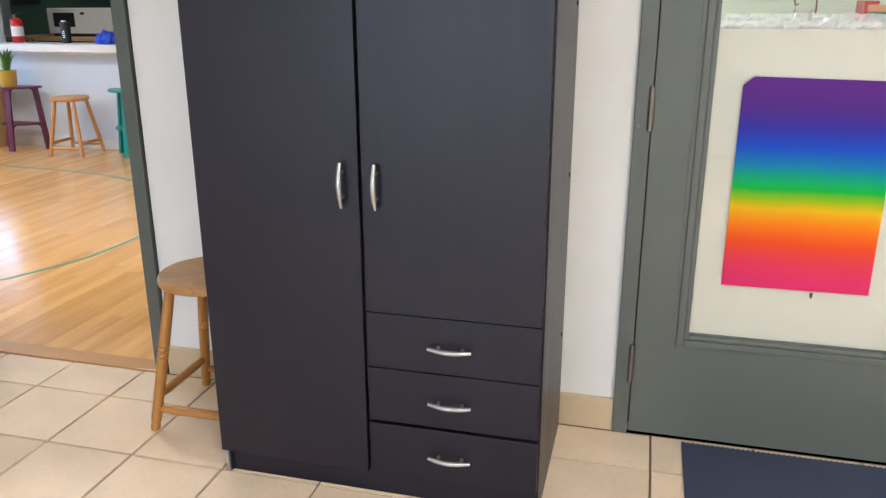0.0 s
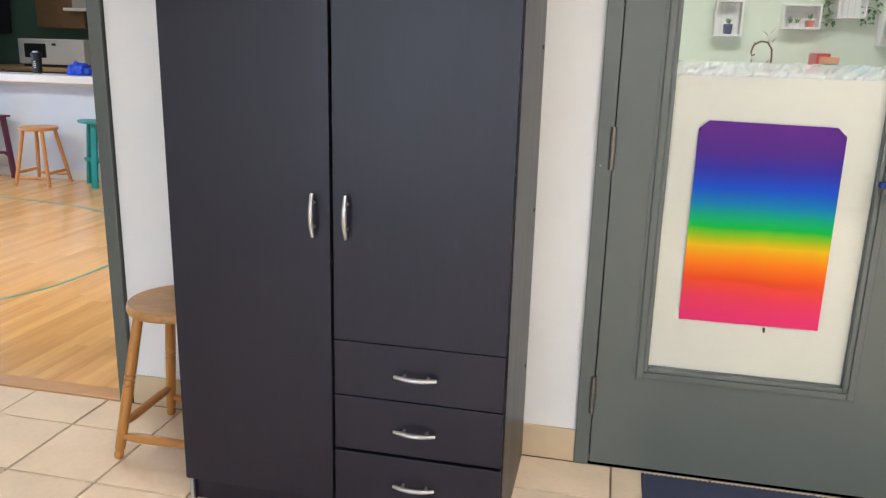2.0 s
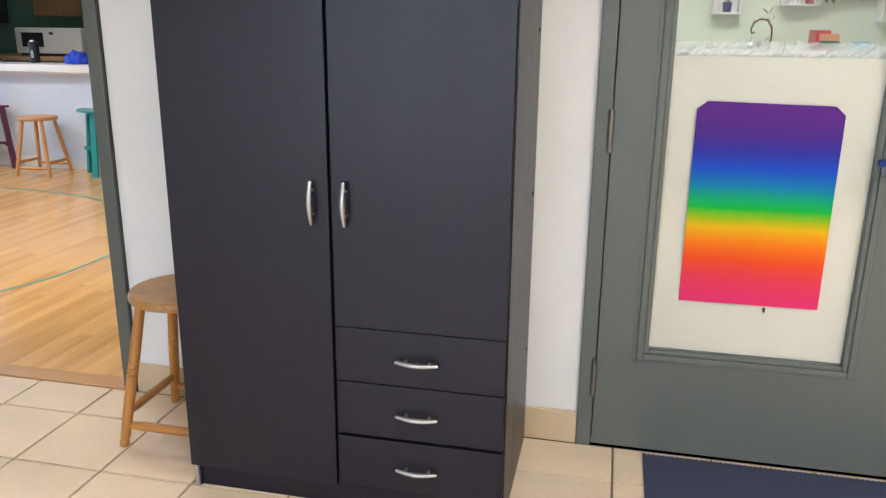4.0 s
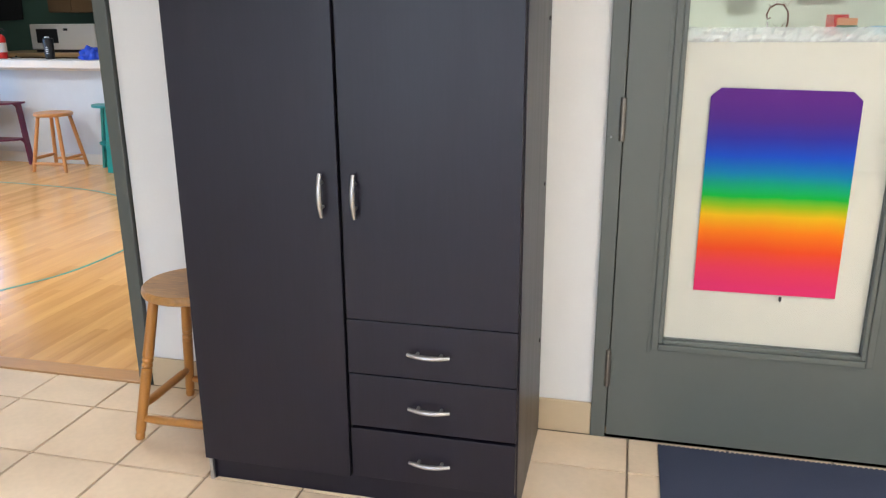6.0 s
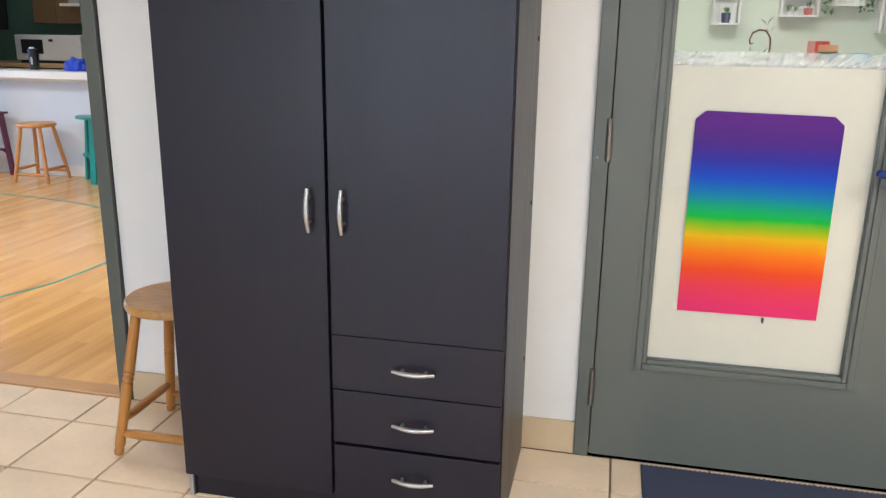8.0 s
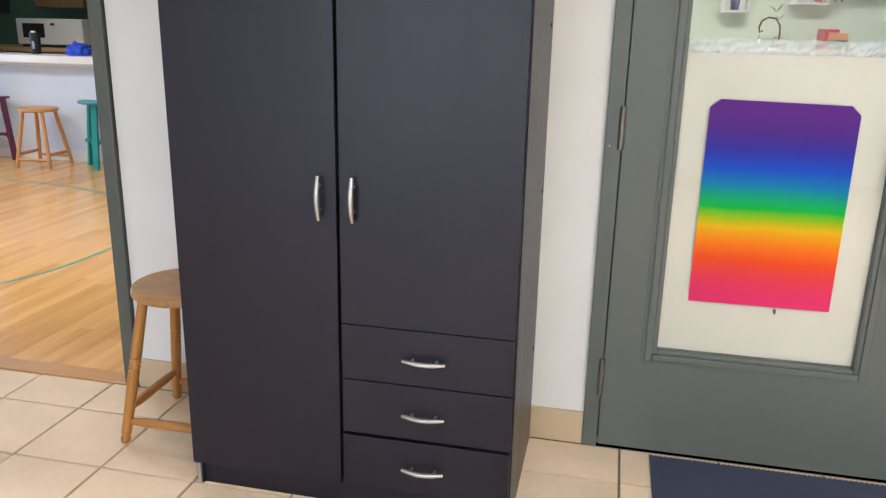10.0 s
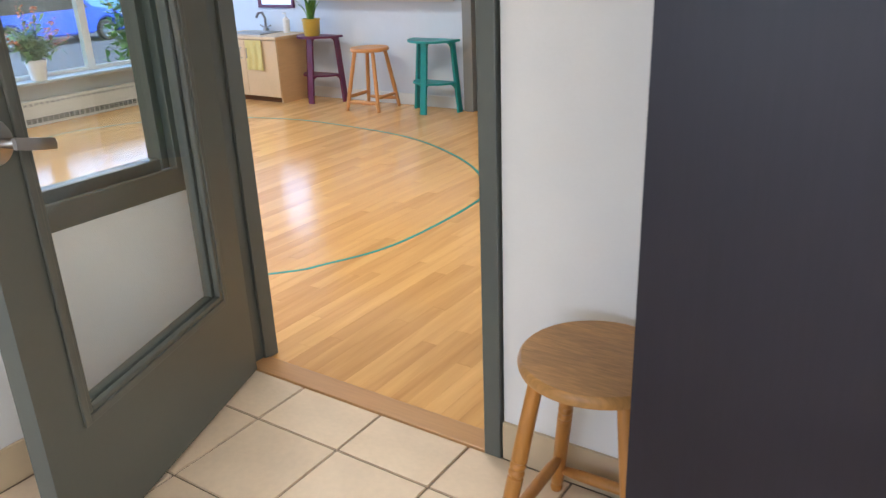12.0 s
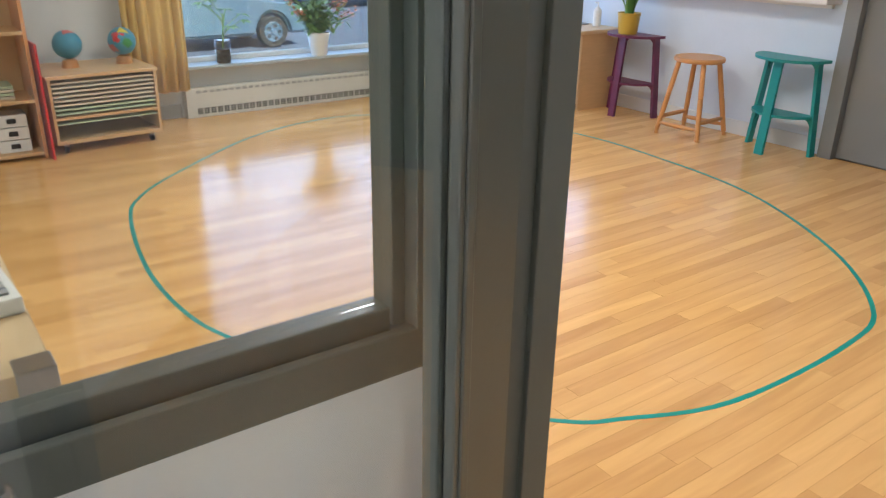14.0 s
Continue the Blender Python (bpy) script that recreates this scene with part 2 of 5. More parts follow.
BLUES = [mat("rug " + k, c, 0.9, grain=0.15, scale=200, bump=0.3) for k, c in
         (("navy", (0.008, 0.03, 0.17)), ("royal", (0.01, 0.09, 0.42)), ("sky", (0.06, 0.35, 0.58)), ("aqua", (0.04, 0.40, 0.45)), ("pale", (0.30, 0.58, 0.66)), ("teal", (0.01, 0.20, 0.28)))]
DIFFUSER = glow("lamp diffuser", (1.0, 0.95, 0.87), 3.0)

# ---- mesh helpers ----


def mesh_of(name, bm, material):
    me = bpy.data.meshes.new(name)
    bm.normal_update()
    bm.to_mesh(me)
    bm.free()
    for m in (material if isinstance(material, (list, tuple)) else [material]):
        me.materials.append(m)
    return me


def part(name, bm, material, parent, label="", smooth=False):
    ob = new(name, mesh_of(name, bm, material))
    ob.parent = parent
    if smooth:
        ob.data.polygons.foreach_set("use_smooth", [True] * len(ob.data.polygons))
        ob.data.set_sharp_from_angle(angle=radians(38))
    return tagged(ob, label)


def thing(name, m, label, category, group="", kind=""):
    ob = new(name)
    ob.empty_display_size = 0.1
    ob.matrix_basis = m
    return tagged(ob, label, category, group, kind)


def structure(name, bm, material, label, category):
    return tagged(new(name, mesh_of(name, bm, material)), label, category, "", "structure")


def box(bm, x0, x1, y0, y1, z0, z1, bevel=0.0, m=None):
    """A box, with its edges rounded by bevel."""
    b2 = bmesh.new()
    bmesh.ops.create_cube(b2, size=1, matrix=Matrix.Translation(((x0 + x1) / 2, (y0 + y1) / 2, (z0 + z1) / 2)) @ Matrix.Diagonal((x1 - x0, y1 - y0, z1 - z0, 1)))
    if bevel:
        bmesh.ops.bevel(b2, geom=b2.edges[:], offset=bevel, segments=2, affect="EDGES", profile=0.6)
    if m is not None:
        b2.transform(m)
    tmp = bpy.data.meshes.new("tmp")
    b2.to_mesh(tmp)
    b2.free()
    bm.from_mesh(tmp)
    bpy.data.meshes.remove(tmp)
    return bm


def boxes(*rows, bevel=0.0):
    bm = bmesh.new()
    for r in rows:
        box(bm, *r, bevel=bevel)
    return bm


def lathe(profile, seg=24, m=None, bm=None):
    """A turned shape round z from rows of (radius, height)."""
    bm = bm or bmesh.new()
    m = m or Matrix()
    rings = []
    for r, z in profile:
        rings.append([bm.verts.new(m @ Vector((r * math.cos(2 * math.pi * i / seg), r * math.sin(2 * math.pi * i / seg), z))) for i in range(seg)])
    for a, b in zip(rings, rings[1:]):
        for i in range(seg):
            bm.faces.new((a[i], a[(i + 1) % seg], b[(i + 1) % seg], b[i]))
    bm.faces.new(list(reversed(rings[0])))
    bm.faces.new(rings[-1])
    return bm


def along(a, b):
    """The pose that lays a shape's z from a towards b."""
    a, b = Vector(a), Vector(b)
    return Matrix.Translation(a) @ (b - a).to_track_quat("Z", "Y").to_matrix().to_4x4()


def rod(a, b, r0, r1=None, seg=14, bm=None):
    r1 = r0 if r1 is None else r1
    d = (Vector(b) - Vector(a)).length
    return lathe([(r0, 0), (r1, d)], seg, along(a, b), bm)


def tube(points, r, seg=10, bm=None):
    """A round bar through points; r may be a list."""
    bm = bm or bmesh.new()
    pts = [Vector(p) for p in points]
    rings = []
    side = None
    for i, p in enumerate(pts):
        d = (pts[min(i + 1, len(pts) - 1)] - pts[max(i - 1, 0)]).normalized()
        if side is None:
            side = d.orthogonal().normalized()
        side = (side - d * side.dot(d)).normalized()
        up = d.cross(side)
        rr = r[i] if isinstance(r, (list, tuple)) else r
        rings.append([bm.verts.new(p + rr * (math.cos(2 * math.pi * k / seg) * side + math.sin(2 * math.pi * k / seg) * up)) for k in range(seg)])
    for a, b in zip(rings, rings[1:]):
        for k in range(seg):
            bm.faces.new((a[k], a[(k + 1) % seg], b[(k + 1) % seg], b[k]))
    bm.faces.new(list(reversed(rings[0])))
    bm.faces.new(rings[-1])
    return bm


def slab(outline, z0, z1, bm=None, m=None):
    """A flat plate with the outline (x, y), from z0 to z1."""
    bm = bm or bmesh.new()
    m = m or Matrix()
    lo = [bm.verts.new(m @ Vector((x, y, z0))) for x, y in outline]
    hi = [bm.verts.new(m @ Vector((x, y, z1))) for x, y in outline]
    bm.faces.new(list(reversed(lo)))
    bm.faces.new(hi)
    k = len(outline)
    for i in range(k):
        bm.faces.new((lo[i], lo[(i + 1) % k], hi[(i + 1) % k], hi[i]))
    return bm


def ball(r, m=None, bm=None, sub=3):
    bm = bm or bmesh.new()
    bmesh.ops.create_icosphere(bm, subdivisions=sub, radius=r, matrix=m or Matrix())
    return bm


ONTO_WALL = pose(0, 0, 0, 90)  # a slab's z turns to -y, its y to z

# ---- large structure ----
TOP = 2.6
structure("hall_floor_bed", boxes((-2.335, 3.0, -2.5, 2.70, -0.06, -0.006)), GROUT, "grey grout bed under the hall tiles", "floor")
structure("classroom_floor_bed", boxes((-7.05, -0.9, -0.5, 6.77, -0.07, -0.014)), UNDER, "dark bed under the strip flooring", "floor")
structure("art_room_floor", boxes((-0.78, 3.0, 2.82, 5.6, -0.06, 0)), TILE, "plain cream floor of the room behind the door", "floor")
structure("kitchen_floor", boxes((-7.05, -3.0, 6.89, 8.5, -0.06, 0)), KERB, "plain kitchen floor", "floor")
structure("threshold", boxes((-2.24, -1.305, 2.688, 2.772, -0.013, 0.007), bevel=0.003), SILLOAK, "worn oak threshold strip in the doorway", "threshold")

structure("wall_hall_north", boxes(
    (-2.334, -2.29, 2.70, 2.82, 0, TOP), (-2.29, -1.25, 2.70, 2.82, 2.13, TOP), (-1.25, 0.395, 2.70, 2.82, 0, TOP),
    (0.395, 1.41, 2.70, 2.82, 2.13, TOP), (1.41, 3.0, 2.70, 2.82, 0, TOP)), WHITE, "smooth white painted hall wall", "wall")
structure("wall_hall_west", boxes(
    (-2.455, -2.335, -2.5, 0.5, 0, TOP), (-2.455, -2.335, 0.5, 2.82, 0, 0.638), (-2.455, -2.335, 0.5, 2.69, 2.1, TOP),
    (-2.455, -2.335, 2.69, 2.82, 0.638, TOP)), WHITE, "white hall wall below the interior window", "wall")
# unseen wall; its opening is added for the south day lamp
structure("wall_hall_south", boxes((-2.455, -2.15, -2.62, -2.5, 0, TOP), (0.25, 3.12, -2.62, -2.5, 0, TOP), (-2.15, 0.25, -2.62, -2.5, 0, 0.2), (-2.15, 0.25, -2.62, -2.5, 2.2, TOP)), WHITE, "plain white hall wall", "wall")
structure("wall_hall_east", boxes((3.0, 3.12, -2.5, 5.72, 0, TOP)), WHITE, "plain white wall", "wall")
structure("wall_art_north", boxes((-0.9, 3.0, 5.6, 5.72, 0, TOP)), SAGE, "pale sage green painted wall", "wall")
structure("wall_classroom_east", boxes((-0.9, -0.78, 2.82, 5.6, 0, TOP), (-0.9, -0.78, 5.72, 6.89, 0, TOP)), PALE, "pale painted partition wall", "wall")
structure("wall_classroom_south", boxes((-7.05, -2.455, -0.62, -0.5, 0, TOP)), PALE, "pale painted classroom wall", "wall")
structure("wall_classroom_north", boxes(
    (-7.05, -5.68, 6.77, 6.89, 0, TOP), (-5.68, -4.0, 6.77, 6.89, 0, 0.915), (-5.68, -4.0, 6.77, 6.89, 2.05, TOP), (-4.0, -3.9, 6.77, 6.89, 0, TOP),
    (-3.9, -2.8, 6.77, 6.89, 2.12, TOP), (-2.8, -0.9, 6.77, 6.89, 0, TOP)), PALE_DAYLIT, "pale wall with a kitchen hatch, blue daylight put into its colour", "wall")
structure("wall_window", boxes(
    (-7.19, -7.05, -0.62, 3.66, -1.0, TOP), (-7.19, -7.05, 3.66, 6.5, -1.0, 0.36), (-7.19, -7.05, 3.66, 6.5, 2.2, TOP), (-7.19, -7.05, 6.5, 8.62, -1.0, TOP)), PALE,
    "pale grey wall under a wide street window", "wall")
structure("wall_kitchen", boxes((-7.05, -3.0, 8.5, 8.62, 0, TOP), (-3.0, -2.88, 6.89, 8.62, 0, TOP)), GREEN, "dark green kitchen wall", "wall")
structure("ceiling", boxes((-7.19, 3.12, -2.62, 8.62, TOP, TOP + 0.1)), CEIL, "plain white ceiling", "ceiling")

base = [("baseboard_hall", (-1.25, 0.395, 2.689, 2.70)), ("baseboard_hall_east", (1.41, 3.0, 2.689, 2.70)), ("baseboard_hall_west", (-2.335, -2.324, -2.5, 2.62))]
for nm, (a, b, c, d) in base:
    structure(nm, boxes((a, b, c, d, 0.0, 0.115), bevel=0.003), SKIRT, "tan ceramic tile skirting", "baseboard")
structure("baseboard_classroom", boxes((-5.64, -3.9, 6.758, 6.77, 0, 0.10), bevel=0.003), PALE, "painted skirting board along the hatch wall", "baseboard")
structure("baseboard_window", boxes((-7.05, -7.038, 2.0, 3.72, 0, 0.10), bevel=0.003), GREY, "grey skirting by the heater", "baseboard")


def door_frame(name, x0, x1, yf, yb, ztop, face, mtl, label):
    """A pressed steel frame: two jambs and a head, each with a stop."""
    e = thing(name, Matrix(), label, "door frame", kind="structure")
    ym = (yf + yb) / 2
    part("jamb", boxes((x0 - face, x0, yf, yb, 0, ztop), (x0, x0 + 0.014, ym, yb - 0.012, 0, ztop), bevel=0.003), mtl, e)
    part("jamb", boxes((x1, x1 + face, yf, yb, 0, ztop), (x1 - 0.014, x1, ym, yb - 0.012, 0, ztop), bevel=0.003), mtl, e)
    part("head", boxes((x0 - face, x1 + face, yf, yb, ztop, ztop + face), bevel=0.003), mtl, e)
    return e


fr1 = door_frame("door_frame_1", -2.240, -1.305, 2.684, 2.826, 2.08, 0.05, STEEL, "grey-green steel frame of the open doorway")
part("strike_plate", boxes((-1.309, -1.3045, 2.705, 2.735, 0.86, 1.06), bevel=0.002), DARK, fr1, "dark strike plate")
fr2 = door_frame("door_frame_2", 0.443, 1.362, 2.684, 2.826, 2.08, 0.048, STEEL, "grey-green steel frame of the closed door")
fr3 = door_frame("door_frame_3", -3.80, -2.90, 6.70, 6.896, 2.06, 0.09, FARDOOR, "grey steel frame of the far classroom door")


def ring(x0, x1, z0, z1, w, y0, y1, bevel=0.004):
    """A moulding round a rectangle."""
    return boxes((x0 - w, x0, y0, y1, z0 - w, z1 + w), (x1, x1 + w, y0, y1, z0 - w, z1 + w), (x0, x1, y0, y1, z0 - w, z0), (x0, x1, y0, y1, z1, z1 + w), bevel=bevel)


def glazed_door(name, m, w, h, gx0, gx1, gz0, gz1, label, stepped=False):
    """A steel door leaf with one large pane in a double moulding; local y is its hall side."""
    e = thing(name, m, label, "door", kind="structure")
    t = 0.045
    part("leaf", boxes((0.002, gx0, -t, 0, 0.008, h), (gx1, w, -t, 0, 0.008, h), (gx0, gx1, -t, 0, 0.008, gz0), (gx0, gx1, -t, 0, gz1, h)), STEEL, e)
    part("moulding", ring(gx0 + 0.002, gx1 - 0.002, gz0 + 0.002, gz1 - 0.002, 0.022, 0.0, 0.008), STEEL, e)
    if stepped:
        part("outer_moulding", ring(gx0 - 0.020, gx1 + 0.020, gz0 - 0.020, gz1 + 0.020, 0.012, 0.0, 0.0024, bevel=0.001), STEEL, e)
    part("glazing_bead", ring(gx0 + 0.016, gx1 - 0.016, gz0 + 0.016, gz1 - 0.016, 0.014, -0.014, 0.004), STEEL, e)
    part("glazing_bead", ring(gx0 + 0.016, gx1 - 0.016, gz0 + 0.016, gz1 - 0.016, 0.016, -0.053, -0.024), STEEL, e)
    p = part("pane", boxes((gx0 + 0.016, gx1 - 0.016, -0.022, -0.017, gz0 + 0.016, gz1 - 0.016)), CLEAR, e)
    p.visible_shadow = False
    return e


def lever_handle(e, s, z, side, turn, label="brushed steel lever handle"):
    """Round rose, neck and a flat curved lever; side is the way out of the leaf, turn the lever's way."""
    y = 0 if side > 0 else -0.045
    rose = part("rose", lathe([(0.045, 0), (0.045, 0.006), (0.041, 0.012), (0.016, 0.014), (0.013, 0.016)], 32, along((s, y, z), (s, y + side, z))), CHROME, e, label, True)
    part("neck", tube([(s, y + side * 0.012, z), (s, y + side * 0.04, z), (s + turn * 0.004, y + side * 0.054, z)], 0.0105, 14), CHROME, rose, smooth=True)
    bm = bmesh.new()
    rows = [(0.0, 0.056, 0.0115), (0.02, 0.059, 0.0125), (0.06, 0.060, 0.0125), (0.095, 0.056, 0.012), (0.11, 0.052, 0.011), (0.116, 0.040, 0.011)]
    prev = None
    for d, out, hh in rows:
        q = [bm.verts.new((s + turn * (d - 0.008), y + side * (out + k), z + v - d * 0.22)) for k, v in ((-0.004, -hh), (0.004, -hh), (0.006, 0), (0.004, hh), (-0.004, hh))]
        if prev:
            for i in range(5):
                bm.faces.new((prev[i], prev[(i + 1) % 5], q[(i + 1) % 5], q[i]))
        else:
            bm.faces.new(q)
        prev = q
    bm.faces.new(prev)
    bmesh.ops.recalc_face_normals(bm, faces=bm.faces)
    part("lever", bm, CHROME, rose, smooth=True)


WORNRED = mat("worn red label", (0.07, 0.018, 0.018), 0.6, grain=0.5, scale=120)
open_door = glazed_door("door_1", pose(-2.197, 2.686, 0, 0, 0, -69.5), 0.932, 2.07, 0.150, 0.790, 0.335, 1.90, "grey-green steel door standing open into the hall")
lever_handle(open_door, 0.866, 0.996, 1, -1)
lever_handle(open_door, 0.866, 0.996, -1, -1)
part("latch_plate", boxes((0.9305, 0.9335, -0.034, -0.010, 0.92, 1.08), bevel=0.001), STEEL, open_door, "painted latch plate")
part("latch_bolt", boxes((0.9335, 0.942, -0.028, -0.016, 0.985, 1.010), bevel=0.002), CHROME, open_door)
chips = random.Random(31)
for k in range(15):
    z, hgt, w = chips.uniform(0.75, 1.55), chips.uniform(0.004, 0.022), chips.uniform(0.0012, 0.0042)
    part("paint_chip", slab([(0.9322 - w, z), (0.9322, z - hgt * 0.4), (0.9322, z + hgt), (0.9322 - w * 0.6, z + hgt * 0.7)], -0.0008, 0.0003, m=ONTO_WALL), GAP, open_door, "dark chip in the enamel")
stop = part("door_stop", boxes((0.868, 0.908, 0.0, 0.006, 0.060, 0.105), (0.872, 0.876, 0.006, 0.026, 0.066, 0.098), (0.900, 0.904, 0.006, 0.026, 0.066, 0.098), bevel=0.0015), CHROME, open_door, "steel kick-down door stop")
part("arm", tube([(0.888, 0.018, 0.085), (0.884, 0.032, 0.055), (0.880, 0.046, 0.024)], 0.007, 10), CHROME, stop, smooth=True)
part("rubber_foot", lathe([(0.010, 0), (0.013, 0.004), (0.013, 0.018), (0.008, 0.022)], 16, along((0.879, 0.048, 0.004), (0.880, 0.046, 0.03))), TERRA, stop, "worn reddish rubber foot", True)
part("worn_label", boxes((0.9305, 0.9342, -0.040, -0.006, 1.005, 1.055)), WORNRED, open_door, "worn red label on the door edge")

shut_door = glazed_door("door_2", pose(0.445, 2.692, 0, 0, 0, 0) @ Matrix.Diagonal((1, -1, 1, 1)), 0.915, 2.07, 0.145, 0.750, 0.346, 1.92, "closed grey-green steel door with a filmed pane", True)
lever_handle(shut_door, 0.85, 0.996, 1, -1)
part("lever_sleeve", boxes((0.722, 0.79, 0.045, 0.068, 0.987, 1.005), bevel=0.006), BLUES[0], shut_door, "dark blue cloth sleeve on the lever")
HINGE = mat("worn hinge steel", (0.20, 0.18, 0.155), 0.42, metal=0.7, grain=0.2, scale=120)
for z in (0.252, 1.052, 1.85):
    hg = part("hinge", rod((-0.004, 0.008, z - 0.064), (-0.004, 0.008, z + 0.064), 0.0085), HINGE, shut_door, "worn steel hinge knuckle", True)
    for k in (-0.035, 0.0, 0.035):
        part("knuckle", rod((-0.004, 0.008, z + k - 0.012), (-0.004, 0.008, z + k + 0.012), 0.0095), HINGE, hg, smooth=True)
part("screw", ball(0.004, Matrix.Translation((-0.035, 0.010, 1.0))), SATIN, shut_door)

# film and poster on the closed door
film = tagged(new("privacy_film", mesh_of("privacy_film", boxes((0.607, 1.178, 2.716, 2.7175, 0.363, 1.272)), FILM)), "white frosted film on the lower door pane", "window film")
wrap = bmesh.new()
N = 60
for i in range(N):
    xa = 0.607 + 0.571 * i / (N - 1)
    hh = 1.312 + 0.008 * noise.noise((xa * 9, 0, 0)) + 0.004 * noise.noise((xa * 40, 3, 0))
    for k in range(5):
        zz = 1.272 + (hh - 1.272) * k / 4
        wrap.verts.new((xa, 2.7205 + 0.007 * noise.noise((xa * 60, zz * 90, 1)), zz))
wrap.verts.ensure_lookup_table()
for i in range(N - 1):
    for k in range(4):
        a = i * 5 + k
        wrap.faces.new([wrap.verts[j] for j in (a, a + 5, a + 6, a + 1)])
fe = tagged(new("film_edge", mesh_of("film_edge", wrap, WRAP)), "crinkled clear upper edge of the film", "window film")
poster = tagged(new("poster", mesh_of("poster", slab([(0.684, 0.531), (1.088, 0.533), (1.087, 1.115), (1.060, 1.140), (0.712, 1.146), (0.684, 1.122)], 0, 0.0006, m=Matrix.Translation((0, 2.7070, 0)) @ ONTO_WALL), POSTER)),
                "rainbow gradient poster with clipped top corners taped to the door pane", "poster")

clip = thing("poster_clip", pose(0.936, 2.7055, 0.522), "small dark clip under the poster", "clip")
part("jaw", boxes((-0.004, 0.004, -0.004, 0, -0.006, 0.006), bevel=0.001), DARK, clip)
part("tab", boxes((-0.002, 0.002, -0.006, -0.004, -0.01, 0.0)), DARK, clip)
tp2 = tagged(new("tape_tab", mesh_of("tape_tab", slab([(0.668, 0.538), (0.690, 0.530), (0.694, 0.552), (0.674, 0.560)], 0, 0.0004, m=Matrix.Translation((0, 2.7082, 0)) @ ONTO_WALL), FILM)), "torn translucent tape tab at the poster corner", "tape")

# interior window in the west hall wall
win = thing("window_1", Matrix(), "interior window with a grey-green steel frame", "window", kind="structure")
wx0, wx1 = -2.467, -2.330
part("window_sill", boxes((wx0, -2.352, 0.5, 2.69, 0.638, 0.694), (-2.352, wx1, 0.5, 2.69, 0.638, 0.714), (-2.425, -2.372, 0.55, 2.575, 0.694, 0.742), bevel=0.004), STEEL, win)
part("window_frame", boxes((wx0, wx1, 2.60, 2.69, 0.71, 2.1), (-2.425, -2.365, 2.575, 2.60, 0.71, 2.06), bevel=0.003), STEEL, win)
part("window_frame", boxes((wx0, wx1, 0.5, 0.55, 0.71, 2.1), bevel=0.003), STEEL, win)
part("window_frame", boxes((wx0, wx1, 0.55, 2.60, 2.06, 2.1), bevel=0.003), STEEL, win)
pn = part("pane", boxes((-2.40, -2.395, 0.55, 2.575, 0.742, 2.06)), CLEAR, win)
pn.visible_shadow = False

# far classroom door
fd = thing("door_3", pose(-3.796, 6.755, 0), "closed plain grey classroom door", "door", kind="structure")
part("leaf", boxes((0, 0.892, 0, 0.045, 0.008, 2.05), bevel=0.002), FARDOOR, fd)
part("door_handle", rod((0.82, 0, 1.0), (0.82, -0.06, 1.0), 0.012), CHROME, fd)

# street window
SILLPAINT = mat("pale blue-grey sill paint", (0.42, 0.47, 0.50), 0.4, grain=0.03, wear=0.08)
sw = thing("window_2", Matrix(), "wide street window with white frame and low sill", "window", kind="structure")
part("window_sill", boxes((-7.17, -6.90, 3.62, 6.54, 0.355, 0.378), bevel=0.004), SILLPAINT, sw)
for a, b, c, d in ((3.66, 3.71, 0.378, 2.2), (5.36, 5.43, 0.378, 2.2), (6.45, 6.50, 0.378, 2.2)):
    part("window_frame", boxes((-7.16, -7.09, a, b, c, d), bevel=0.004), PLASTIC, sw)
for a, b in ((3.71, 5.36), (5.43, 6.45)):
    part("window_frame", boxes((-7.16, -7.09, a, b, 0.378, 0.41), (-7.16, -7.09, a, b, 2.15, 2.2), bevel=0.004), PLASTIC, sw)
    p = part("pane", boxes((-7.128, -7.122, a, b, 0.41, 2.15)), CLEAR, sw)
    p.visible_shadow = False

# unseen fixture bodies added over the area lamps
for (lx, ly) in HALL_LAMPS + ROOM_LAMPS + [(1.0, 4.2), (-5.2, 7.6)]:
    e = thing("ceiling_light", pose(lx, ly, TOP), "unseen white ceiling fixture added above an area lamp", "ceiling light", "ceiling lights")
    part("body", boxes((-0.62, 0.62, -0.16, 0.16, -0.004, 0.0), (-0.62, -0.58, -0.16, 0.16, -0.04, -0.004), (0.58, 0.62, -0.16, 0.16, -0.04, -0.004), bevel=0.0015), PLASTIC, e)
    for y in (-0.155, 0.155):
        part("side", boxes((-0.58, 0.58, y - 0.004, y + 0.004, -0.04, -0.004)), PLASTIC, e)

# ---- hall things ----


def bow_handle(e, a, b, out):
    """A bowed bar pull on two posts between a and b on a front that faces -y."""
    a, b, o = Vector(a), Vector(b), Vector((0, -1, 0))
    pts, rad = [], []
    for i in range(13):
        k = i / 12
        pts.append(a.lerp(b, k) + o * (0.016 + out * math.sin(math.pi * k)))
        rad.append(0.0048 + 0.0022 * math.sin(math.pi * k))
    bar = part("handle", tube(pts, rad, 12), SATIN, e, "satin nickel bow handle", True)
    for k in (0.22, 0.78):
        p = a.lerp(b, k)
        part("post", rod(p, p + o * (0.016 + out * math.sin(math.pi * k)), 0.0045), SATIN, bar, smooth=True)


